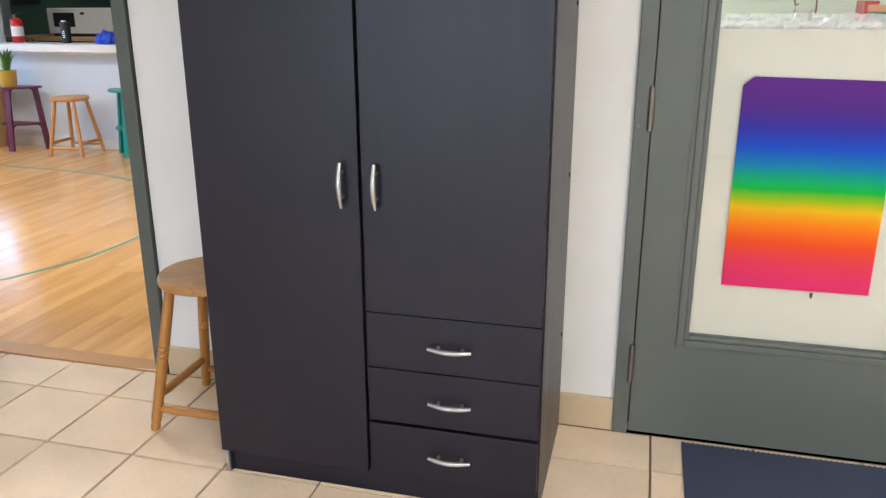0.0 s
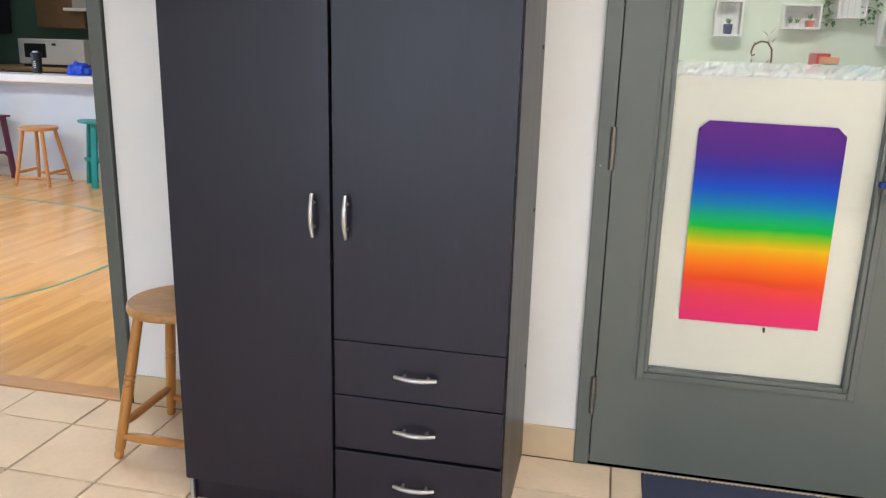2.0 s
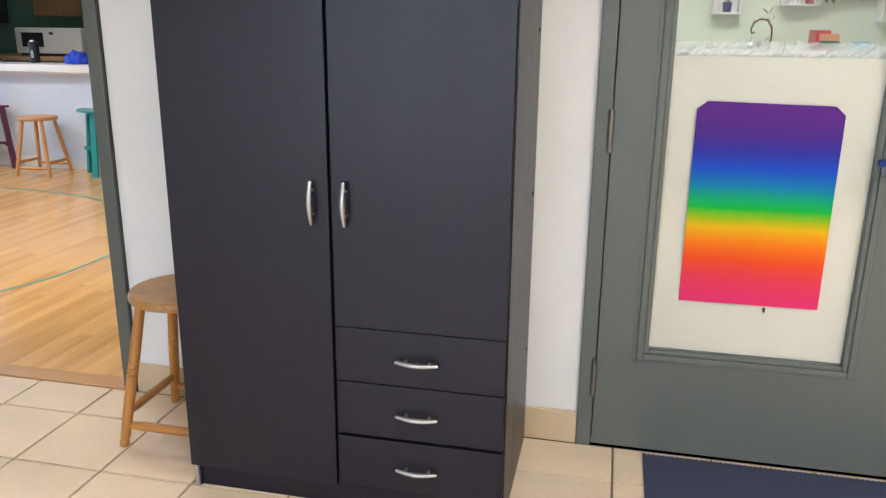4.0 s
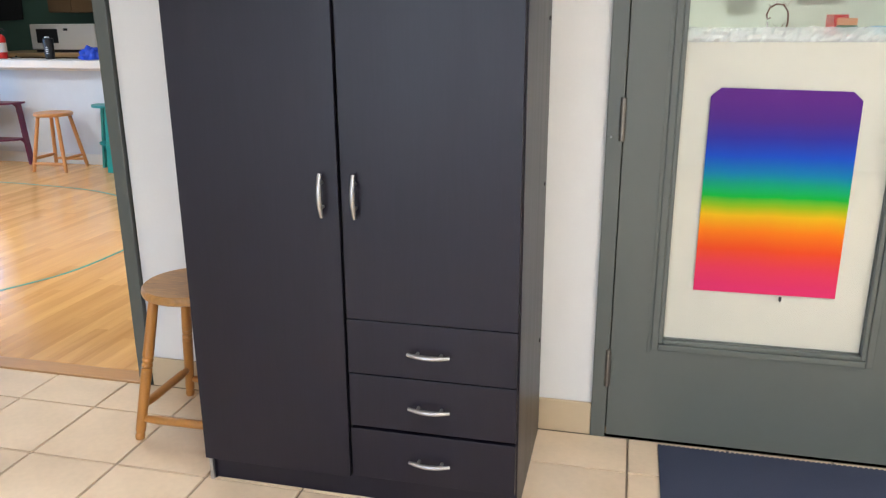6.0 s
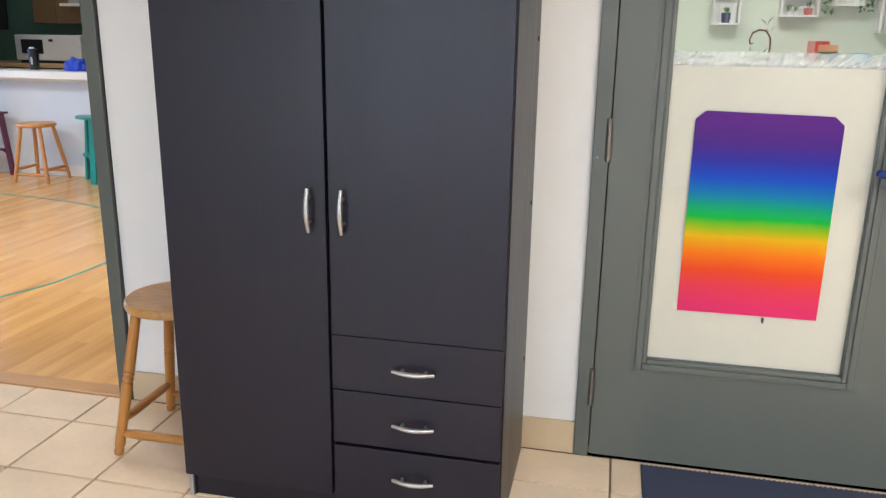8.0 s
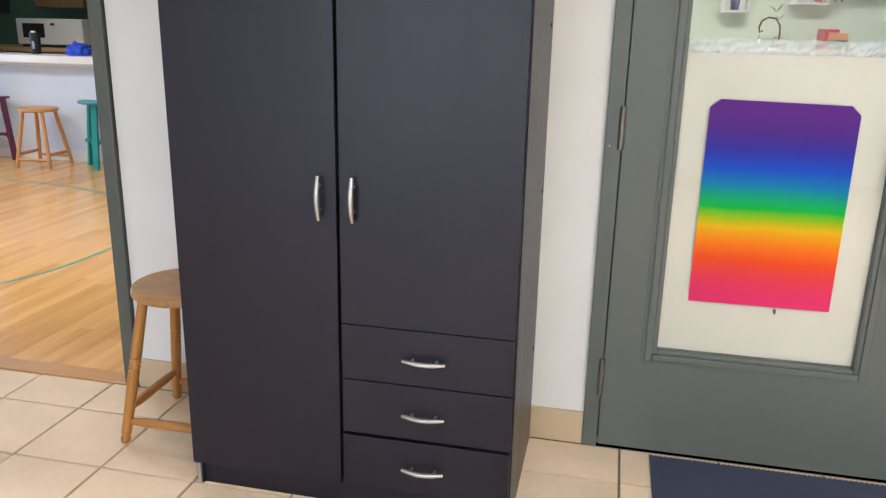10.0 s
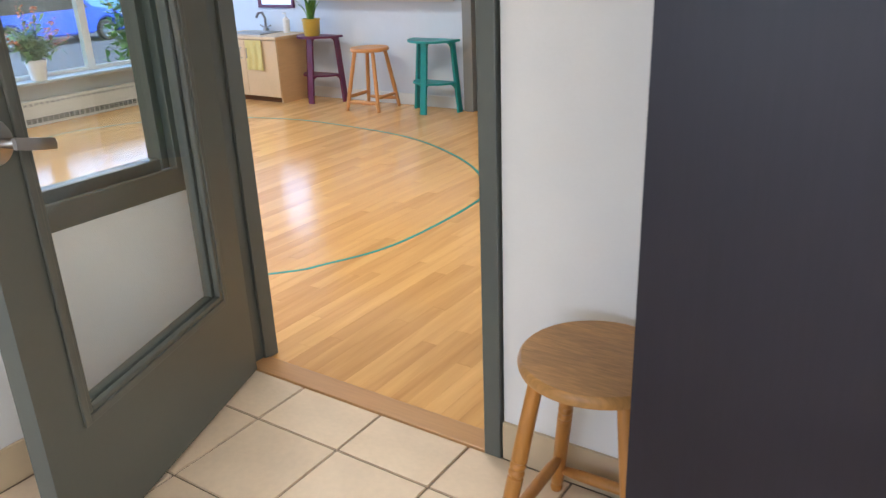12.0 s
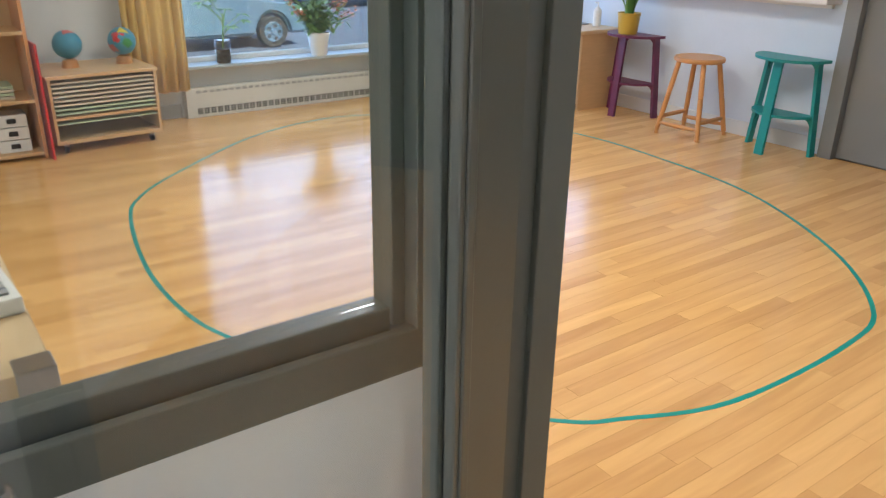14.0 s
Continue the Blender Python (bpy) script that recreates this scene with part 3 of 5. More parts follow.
def wardrobe():
    x0, x1, xm, y0, y1, H = -0.715, 0.222, -0.250, 2.153, 2.69, 1.82
    e = thing("wardrobe", Matrix(), "black-brown laminate wardrobe with two doors and three drawers", "wardrobe")
    t = 0.018
    part("side_panel", boxes((x0, x0 + t, y0 + 0.022, y1, 0.0, H), bevel=0.001), BLACK, e)
    part("side_panel", boxes((x1 - t, x1, y0 + 0.022, y1, 0.0, H), bevel=0.001), BLACK, e)
    part("divider", boxes((xm - t / 2, xm + t / 2, y0 + 0.024, y1 - 0.01, 0.085, H - t)), GAP, e)
    part("back", boxes((x0 + t, x1 - t, y1 - 0.008, y1, 0.08, H - t)), BLACK, e)
    part("top", boxes((x0 + t, x1 - t, y0 + 0.022, y1, H - t, H)), BLACK, e)
    part("bottom", boxes((x0 + t, x1 - t, y0 + 0.03, y1 - 0.01, 0.075, 0.09)), GAP, e)
    part("kickboard", boxes((x0 + t, x1 - t, y0 + 0.030, y0 + 0.045, 0.0, 0.075)), BLACK, e)
    # black sheets added behind the fronts, shade of the gaps put into their colour
    part("gap_backing", boxes((xm + 0.01, x1 - t, y0 + 0.045, y0 + 0.05, 0.09, H - t), (x0 + t, xm - 0.01, y0 + 0.045, y0 + 0.05, 0.09, H - t)), GAP, e)
    d1 = part("door", boxes((x0 + 0.001, xm - 0.005, y0, y0 + t, 0.080, H - 0.002), bevel=0.0012), BLACK, e)
    bow_handle(d1, (-0.297, y0, 0.850), (-0.297, y0, 0.964), 0.012)
    d2 = part("door", boxes((xm + 0.004, x1 - 0.004, y0, y0 + t, 0.569, H - 0.002), bevel=0.0012), BLACK, e)
    bow_handle(d2, (-0.207, y0, 0.850), (-0.207, y0, 0.964), 0.012)
    for z0, z1, tilt in ((0.411, 0.566, 0), (0.250, 0.407, 0), (0.088, 0.240, 0.0)):
        dr = part("drawer", boxes((xm + 0.004, x1 - 0.004, y0, y0 + t, z0, z1), bevel=0.0012), BLACK, e)
        zc = (z0 + z1) / 2
        bow_handle(dr, (-0.074, y0, zc - 0.002), (0.041, y0, zc - 0.002), 0.012)
    part("foot_glide", boxes((x0 + 0.003, x0 + 0.015, y0 + 0.012, y0 + 0.022, 0.0, 0.07), bevel=0.002), SATIN, e, "pale worn strip at the foot")
    for z in (0.35, 0.86, 1.34):
        part("cam_cap", rod((x1, y1 - 0.06, z), (x1 + 0.003, y1 - 0.06, z), 0.006), GAP, e)
    return e


wardrobe()


def turned_leg(a, b, r, rings):
    """A turned leg from its foot a to its top b, with a bead near the foot and ring grooves part-way."""
    d = (Vector(b) - Vector(a)).length
    prof = [(r * 0.86, 0), (r * 1.0, 0.006), (r * 1.02, 0.016), (r * 0.86, 0.021), (r * 0.86, 0.026), (r * 1.06, 0.033), (r * 1.06, 0.05)]
    for k in rings:
        z = d * k
        prof += [(r * 1.16, z - 0.022), (r * 0.92, z - 0.018), (r * 1.16, z - 0.012), (r * 1.16, z - 0.006), (r * 0.92, z), (r * 1.16, z + 0.006), (r * 1.16, z + 0.012), (r * 0.92, z + 0.018), (r * 1.16, z + 0.022)]
    prof += [(r * 1.05, d)]
    return lathe(prof, 18, along(a, b))


def round_stool(m, height, seat_r, spread, r, wood, legs, label, group=""):
    e = thing("stool", m, label, "stool", group)
    t = 0.032
    part("seat", lathe([(seat_r * 0.2, height - t), (seat_r * 0.93, height - t), (seat_r * 0.985, height - t + 0.006), (seat_r, height - t / 2), (seat_r * 0.985, height - 0.005), (seat_r * 0.955, height), (seat_r * 0.3, height - 0.001)], 48), wood, e, smooth=True)
    feet = []
    for sx, sy in ((-1, -1), (1, -1), (1, 1), (-1, 1)):
        a, b = Vector((sx * spread, sy * spread, 0)), Vector((sx * seat_r * 0.56, sy * seat_r * 0.56, height - t))
        feet.append((a, b))
        part("leg", turned_leg(a, b, r, (0.55,)), legs, e, smooth=True)
    for i, k in ((0, 0.15), (1, 0.24), (2, 0.15), (3, 0.24)):
        p, q = feet[i][0].lerp(feet[i][1], k), feet[(i + 1) % 4][0].lerp(feet[(i + 1) % 4][1], k)
        L = (q - p).length
        part("stretcher", lathe([(r * 0.55, 0.008), (r * 0.75, 0.02), (r * 0.95, L * 0.2), (r * 0.95, L * 0.8), (r * 0.75, L - 0.02), (r * 0.55, L - 0.008)], 14, along(p, q)), legs, e, smooth=True)
    return e


round_stool(pose(-0.905, 2.49, 0, 0, 0, 1), 0.512, 0.168, 0.162, 0.0155, STOOLWOOD, LEGWOOD, "honey-stained round wooden stool with turned legs beside the wardrobe")

mt = thing("door_mat", pose(0.615, 2.10, 0), "dark navy ribbed entrance mat on the tiles", "door mat")
bm = bmesh.new()
box(bm, 0, 0.92, -0.05, 0.56, 0.0005, 0.008, bevel=0.003)
part("carpet_face", bm, NAVY, mt)
bm = bmesh.new()
for i in range(62):
    box(bm, i * 0.015, i * 0.015 + 0.010, 0.556, 0.566, 0.001, 0.007, bevel=0.002)
part("edging", bm, NAVY, mt)

# ---- classroom things ----
round_stool(pose(-4.71, 6.497, 0, 0, 0, 4), 0.530, 0.168, 0.165, 0.0155, PINE, PINE, "orange pine stool with four splayed legs against the hatch wall", "stools by the hatch")


def corner_stand(m, paint, label):
    """A half-round painted stand: top, lower shelf, three splayed board legs with rounded brackets."""
    e = thing("side_table", m, label, "side table", "painted stands")
    def half(r, back):
        return [(r * math.cos(math.pi * (1 + k / 16)), r * math.sin(math.pi * (1 + k / 16))) for k in range(17)] + [(r, back), (-r, back)]
    part("tabletop", slab(half(0.235, 0.015), 0.582, 0.600), paint, e)
    part("shelf", slab(half(0.205, 0.0), 0.240, 0.256), paint, e)
    for ang in (180, 270, 0):
        d = Vector((math.cos(radians(ang)), math.sin(radians(ang)), 0))
        n = Vector((-d.y, d.x, 0))
        bm = bmesh.new()
        ends = []
        for z, r in ((0.0, 0.222), (0.582, 0.165)):
            ends.append([bm.verts.new(d * (r + s) + n * w + Vector((0, 0, z))) for s, w in ((-0.011, -0.028), (0.011, -0.028), (0.011, 0.028), (-0.011, 0.028))])
        for i in range(4):
            bm.faces.new((ends[0][i], ends[0][(i + 1) % 4], ends[1][(i + 1) % 4], ends[1][i]))
        bm.faces.new(list(reversed(ends[0])))
        bm.faces.new(ends[1])
        lg = part("leg", bm, paint, e)
        for zt, r in ((0.582, 0.165), (0.240, 0.198)):
            bk = bmesh.new()
            out = [(0.0, 0.0), (-0.08, 0.0)] + [(-0.08 + 0.07 * math.sin(k * math.pi / 12), -0.08 + 0.07 * math.cos(k * math.pi / 12)) for k in range(7)] + [(0.0, -0.08)]
            mm = Matrix(((d.x, 0, n.x, d.x * r), (d.y, 0, n.y, d.y * r), (0, 1, 0, zt), (0, 0, 0, 1)))
            slab(out, -0.009, 0.009, bk, mm)
            bmesh.ops.recalc_face_normals(bk, faces=bk.faces)
            part("bracket", bk, paint, lg)
    return e


corner_stand(pose(-4.130, 6.66, 0), TEAL, "teal painted half-round stand with a lower shelf")
corner_stand(pose(-5.395, 6.665, 0), PLUM, "plum painted half-round stand holding a potted plant")


def spiky_plant(m, label):
    e = thing("potted_plant", m, label, "potted plant")
    part("pot", lathe([(0.066, 0), (0.072, 0.02), (0.080, 0.13), (0.084, 0.132), (0.084, 0.150), (0.078, 0.150), (0.074, 0.135)], 28), MUSTARD, e, "mustard yellow glazed pot", True)
    part("soil", lathe([(0.074, 0.128), (0.074, 0.136)], 20), SOIL, e)
    rnd = random.Random(4)
    for i in range(16):
        a, tilt, L = rnd.uniform(0, 6.28), rnd.uniform(0.08, 0.45), rnd.uniform(0.13, 0.26)
        bm = bmesh.new()
        rows = []
        for k in range(6):
            f = k / 5
            w = 0.016 * math.sin(math.pi * (0.18 + 0.82 * f)) + 0.0008
            lean = tilt * f * (1 + f)
            c = Vector((0.03 * math.cos(a) + L * math.sin(lean) * f * math.cos(a), 0.03 * math.sin(a) + L * math.sin(lean) * f * math.sin(a), 0.135 + L * f * math.cos(lean * 0.7)))
            s = Vector((-math.sin(a), math.cos(a), 0)) * w
            n = Vector((math.cos(a), math.sin(a), 0)) * 0.003
            rows.append([bm.verts.new(c - s), bm.verts.new(c - n), bm.verts.new(c + s), bm.verts.new(c + n)])
        for p, q in zip(rows, rows[1:]):
            for j in range(4):
                bm.faces.new((p[j], p[(j + 1) % 4], q[(j + 1) % 4], q[j]))
        part("leaf", bm, LEAF if i % 3 else PALELEAF, e, smooth=True)
    return e


spiky_plant(pose(-5.41, 6.55, 0.600), "spiky green plant in a mustard pot on the plum stand")


def sink_cabinet():
    e = thing("sink_cabinet", Matrix(), "low pale wood sink cabinet with a hanging door", "cabinet")
    x0, x1, y0, y1 = -6.50, -5.66, 6.345, 6.765
    part("body", boxes((x0, x0 + 0.018, y0, y1, 0, 0.575), (x1 - 0.018, x1, y0, y1, 0, 0.575), (x0 + 0.018, x1 - 0.018, y1 - 0.01, y1, 0.05, 0.575), (x0 + 0.018, x1 - 0.018, y0 + 0.02, y1 - 0.01, 0.05, 0.068)), BIRCH, e)
    part("kickboard", boxes((x0 + 0.018, x1 - 0.018, y0 + 0.03, y0 + 0.045, 0, 0.05)), UNDER, e)
    for a, b, hx in ((x0 + 0.002, -6.082, -6.12), (-6.078, x1 - 0.002, -6.03)):
        d = part("door", boxes((a, b, y0 - 0.018, y0 - 0.001, 0.055, 0.57), bevel=0.002), MAPLE, e)
        part("handle", tube([(hx, y0 - 0.018, 0.40), (hx, y0 - 0.045, 0.41), (hx, y0 - 0.045, 0.49), (hx, y0 - 0.018, 0.50)], 0.005, 8), CHROME, d)
    part("worktop", boxes((x0 - 0.01, x1 + 0.012, y0 - 0.03, y1, 0.576, 0.604), bevel=0.006), MAPLE, e)
    basin = part("basin", boxes((-6.36, -5.95, 6.42, 6.70, 0.6045, 0.612), bevel=0.003), CHROME, e, "steel sink basin")
    part("bowl", boxes((-6.33, -5.98, 6.45, 6.67, 0.6122, 0.6135)), GREY, basin)
    return e


sink_cabinet()
tp = thing("tap", pose(-6.16, 6.71, 0.612), "chrome swan-neck tap behind the sink", "tap")
part("spout", tube([(0, 0, 0), (0, 0, 0.12), (0, -0.03, 0.17), (0, -0.08, 0.17), (0, -0.11, 0.13)], 0.012, 12), CHROME, tp, smooth=True)
part("base", lathe([(0.03, 0), (0.03, 0.012), (0.016, 0.03)], 20), CHROME, tp, smooth=True)
for s in (-1, 1):
    part("handle", rod((s * 0.02, 0, 0.03), (s * 0.07, 0, 0.05), 0.008), CHROME, tp)
sb = thing("soap_bottle", pose(-5.83, 6.66, 0.604), "white soap pump bottle on the worktop", "bottle")
part("bottle", lathe([(0.030, 0), (0.032, 0.01), (0.032, 0.12), (0.012, 0.145)], 20), PLASTIC, sb, smooth=True)
part("pump", tube([(0, 0, 0.145), (0, 0, 0.18), (0, -0.035, 0.18)], 0.006, 8), PLASTIC, sb)
tw = bmesh.new()
for i in range(15):
    for k in range(9):
        x, z = -6.045 + 0.21 * i / 14, 0.57 - 0.27 * k / 8
        tw.verts.new((x, 6.318 - 0.010 - 0.007 * math.sin(i * 1.1 + 0.4 * math.sin(k)) * (0.3 + k / 9), z))
tw.verts.ensure_lookup_table()
for i in range(14):
    for k in range(8):
        a = i * 9 + k
        tw.faces.new([tw.verts[j] for j in (a, a + 1, a + 10, a + 9)])
TOWEL = mat("pale yellow towelling", (0.66, 0.56, 0.22), 0.95, grain=0.2, scale=150, bump=0.5)
towel = tagged(new("hand_towel", mesh_of("hand_towel", tw, TOWEL)), "pale yellow hand towel hanging on the sink cabinet", "towel")
sol = towel.modifiers.new("thickness", "SOLIDIFY")
sol.thickness = 0.006
mr = thing("wall_mirror", pose(-6.035, 6.757, 0.822), "plum-framed mirror on the wall above the sink", "mirror")
part("frame", boxes((-0.235, -0.205, -0.01, 0.012, 0, 0.62), (0.205, 0.235, -0.01, 0.012, 0, 0.62), (-0.205, 0.205, -0.01, 0.012, 0, 0.03), (-0.205, 0.205, -0.01, 0.012, 0.59, 0.62), bevel=0.003), PLUM, mr)
part("glass", boxes((-0.205, 0.205, 0.002, 0.01, 0.03, 0.59)), MIRROR, mr)

# kitchen hatch
structure("hatch_counter", boxes((-5.70, -3.96, 6.60, 6.97, 0.916, 0.986), bevel=0.008), PLASTIC, "white laminate counter in the kitchen hatch", "counter")
structure("hatch_trim", boxes((-5.66, -4.0, 6.745, 6.77, 0.886, 0.914), bevel=0.003), PLASTIC, "thin white strip under the hatch counter", "trim")
ex = thing("fire_extinguisher", pose(-5.50, 6.86, 0.986), "red fire extinguisher on the hatch counter", "fire extinguisher")
part("cylinder", lathe([(0.05, 0), (0.055, 0.008), (0.055, 0.19), (0.045, 0.215), (0.02, 0.23)], 24), RED, ex, smooth=True)
part("valve", boxes((-0.018, 0.018, -0.014, 0.014, 0.23, 0.262), bevel=0.003), DARK, ex)
part("handle", tube([(-0.01, 0, 0.26), (0.05, 0, 0.275), (0.07, 0, 0.262)], 0.007, 8), DARK, ex)
part("hose", tube([(-0.015, 0, 0.245), (-0.06, 0, 0.23), (-0.066, 0, 0.16), (-0.062, 0, 0.06)], 0.008, 8), DARK, ex, smooth=True)
part("label_sheet", lathe([(0.0556, 0.06), (0.0556, 0.15)], 24), PLASTIC, ex)
bt = thing("drink_bottle", pose(-4.955, 6.86, 0.986), "dark grey shaker bottle with pale lettering bars", "bottle")
part("body", lathe([(0.040, 0), (0.042, 0.006), (0.046, 0.15), (0.046, 0.155)], 24), DARK, bt, smooth=True)
part("lid", lathe([(0.049, 0.155), (0.049, 0.185), (0.042, 0.192)], 24), DARK, bt, smooth=True)
part("spout_cap", boxes((-0.03, 0.012, -0.012, 0.012, 0.191, 0.207), bevel=0.004), PLASTIC, bt)
for k, wdt in ((0.05, 0.020), (0.068, 0.026), (0.086, 0.026), (0.104, 0.018)):
    part("print_bar", boxes((0.012 - wdt / 2, 0.012 + wdt / 2, -0.0475, -0.0440, k, k + 0.009)), PLASTIC, bt)
bm = bmesh.new()
bmesh.ops.create_icosphere(bm, subdivisions=4, radius=1.0)
for v in bm.verts:
    k = 1 + 0.35 * noise.noise(v.co * 2.3) + 0.12 * noise.noise(v.co * 7)
    v.co = Vector((v.co.x * 0.115 * k, v.co.y * 0.07 * k, max(0.0, (v.co.z * 0.075 + 0.035) * k)))
cl = tagged(new("cloth", mesh_of("cloth", bm, BLUE)), "crumpled bright blue cloth on the hatch counter", "cloth")
cl.matrix_basis = pose(-4.46, 6.80, 0.986)
cl.data.polygons.foreach_set("use_smooth", [True] * len(cl.data.polygons))
ly = thing("metal_lid", pose(-5.32, 6.84, 0.986), "small steel lid on the hatch counter", "lid")
part("disc", lathe([(0.05, 0), (0.05, 0.008), (0.02, 0.016)], 20), CHROME, ly)
part("knob", ball(0.01, Matrix.Translation((0, 0, 0.022)), sub=2), DARK, ly)

kc = thing("kitchen_counter", pose(0, 0, 0), "brown wooden kitchen base units with a worktop", "cabinet")
part("body", boxes((-6.6, -4.3, 7.75, 8.49, 0, 0.96)), UNDER, kc)
part("worktop", boxes((-6.62, -4.28, 7.70, 8.49, 0.96, 1.0), bevel=0.005), BIRCH, kc)
ov = thing("microwave", pose(-5.62, 7.90, 1.0), "white countertop oven with a dark window", "microwave")
part("body", boxes((-0.41, 0.41, 0, 0.36, 0.03, 0.30), bevel=0.012), PLASTIC, ov)
part("window", boxes((-0.33, -0.06, -0.004, 0.004, 0.10, 0.25), bevel=0.002), DARK, ov)
part("display", boxes((0.02, 0.07, -0.004, 0.004, 0.23, 0.255)), DARK, ov)
part("base", boxes((-0.38, 0.38, 0.03, 0.33, 0.0, 0.03)), DARK, ov)
uc = thing("wall_cabinet", pose(-5.62, 8.12, 1.42), "brown wooden kitchen wall cupboard", "cabinet")
BROWN = mat("dark brown cupboard wood", (0.17, 0.10, 0.045), 0.45, grain=0.15, scale=18, stretch=(4, 4, 0.5), wear=0.1)
part("body", boxes((-0.30, 0.30, 0, 0.37, 0, 0.7)), BROWN, uc)
for s in (-1, 1):
    part("door", boxes((min(0.002 * s, 0.298 * s), max(0.002 * s, 0.298 * s), -0.02, -0.001, 0.004, 0.696), bevel=0.004), BROWN, uc)
hd = thing("wall_shelf", pose(-5.24, 7.95, 1.60), "white shelf beside the kitchen cupboard", "shelf")
part("board", boxes((-0.22, 0.22, 0, 0.5, 0, 0.03), bevel=0.004), PLASTIC, hd)
part("upstand", boxes((-0.18, 0.22, 0.1, 0.5, 0.03, 0.25), bevel=0.004), GREY, hd)
bl = thing("hanging_apron", pose(-6.75, 8.47, 1.33), "black cloth hanging on the green kitchen wall", "apron")
bm = slab([(-0.22, 0), (0.17, 0.02), (0.20, 0.5), (0.10, 0.62), (-0.12, 0.62), (-0.24, 0.5)], 0, 0.02, m=ONTO_WALL)
part("cloth_panel", bm, DARK, bl)

# heater under the window
ht = thing("baseboard_heater", pose(-6.965, 3.74, 0), "off-white convector heater with two rows of grille slots", "heater")
part("casing", boxes((-0.075, 0, 0, 2.70, 0.0, 0.215), bevel=0.008), HEAT, ht)
part("end_cap", boxes((-0.08, 0.004, -0.006, 0.03, 0.0, 0.22), bevel=0.004), HEAT, ht)
bm = bmesh.new()
for i in range(52):
    y = 0.07 + i * 0.05
    for z in (0.028, 0.043, 0.058):
        box(bm, -0.001, 0.0025, y, y + 0.017, z, z + 0.011)
        box(bm, -0.001, 0.0025, y + 0.020, y + 0.037, z, z + 0.011)
part("grille", bm, SLOT, ht)
bm = bmesh.new()
for i in range(52):
    y = 0.07 + i * 0.05
    box(bm, -0.001, 0.0025, y, y + 0.032, 0.176, 0.196)
part("grille", bm, GREY, ht)

# window sill plants
jp = thing("potted_plant", pose(-6.955, 4.035, 0.378), "small papaya-like seedling in a glass jar of soil", "potted plant")
part("jar", lathe([(0.052, 0), (0.055, 0.005), (0.055, 0.165), (0.052, 0.168), (0.052, 0.160)], 24), CLEAR, jp)
part("soil", lathe([(0.050, 0.004), (0.050, 0.10)], 20), SOIL, jp)
part("stem", tube([(0, 0, 0.10), (0.005, 0.01, 0.22), (0.0, 0.02, 0.34)], 0.006, 8), PALELEAF, jp)


def blade(bm, c, d, L, w, up=0.3):
    """One pointed leaf at c along d."""
    d = Vector(d).normalized()
    s = d.cross(Vector((0, 0, 1)))
    s = s.normalized() * w if s.length > 0.01 else Vector((w, 0, 0))
    c = Vector(c)
    p = [bm.verts.new(c), bm.verts.new(c + d * L * 0.45 + s + Vector((0, 0, L * up * 0.3))), bm.verts.new(c + d * L + Vector((0, 0, -L * 0.1))), bm.verts.new(c + d * L * 0.45 - s + Vector((0, 0, L * up * 0.3))), bm.verts.new(c + d * L * 0.5 + Vector((0, 0, L * up * 0.1)))]
    for a, b in ((0, 1), (1, 2), (2, 3), (3, 0)):
        bm.faces.new((p[a], p[b], p[4]))


rnd = random.Random(8)
for i in range(7):
    bm = bmesh.new()
    a = i * 0.9
    tip = Vector((0.12 * math.cos(a), 0.02 + 0.14 * math.sin(a), 0.27 + 0.03 * i))
    tube([(0, 0.02, 0.20 + 0.02 * i), tip], 0.003, 6, bm)
    for k in range(5):
        b = a + (k - 2) * 0.55
        blade(bm, tip, (math.cos(b), math.sin(b), -0.15), 0.085, 0.016)
    part("leaf", bm, PALELEAF, jp)
gp = thing("potted_plant", pose(-6.955, 4.80, 0.378), "flowering plant with orange blooms in a white pot on the sill", "potted plant")
part("pot", lathe([(0.060, 0), (0.064, 0.01), (0.082, 0.15), (0.088, 0.15), (0.088, 0.17), (0.080, 0.17), (0.076, 0.15)], 28), PLASTIC, gp, "white pot", True)
part("soil", lathe([(0.074, 0.145), (0.074, 0.152)], 20), SOIL, gp)
foliage, blooms, stems = bmesh.new(), bmesh.new(), bmesh.new()
for i in range(26):
    a, r, h = rnd.uniform(0, 6.28), rnd.uniform(0.04, 0.20), rnd.uniform(0.10, 0.36)
    tip = Vector((0.45 * r * math.cos(a), r * math.sin(a) * 1.15, 0.16 + h))
    tube([(0, 0, 0.15), (tip.x * 0.4, tip.y * 0.4, 0.16 + h * 0.6), tip], 0.004, 6, stems)
    for k in range(16):
        c = Vector((0, 0, 0.16)).lerp(tip, rnd.uniform(0.25, 1.0)) + Vector((rnd.uniform(-1, 1), rnd.uniform(-1, 1), rnd.uniform(-1, 1))) * 0.03
        blade(foliage, c, (rnd.uniform(-1, 1), rnd.uniform(-1, 1), rnd.uniform(-0.4, 0.5)), rnd.uniform(0.05, 0.09), rnd.uniform(0.014, 0.028))
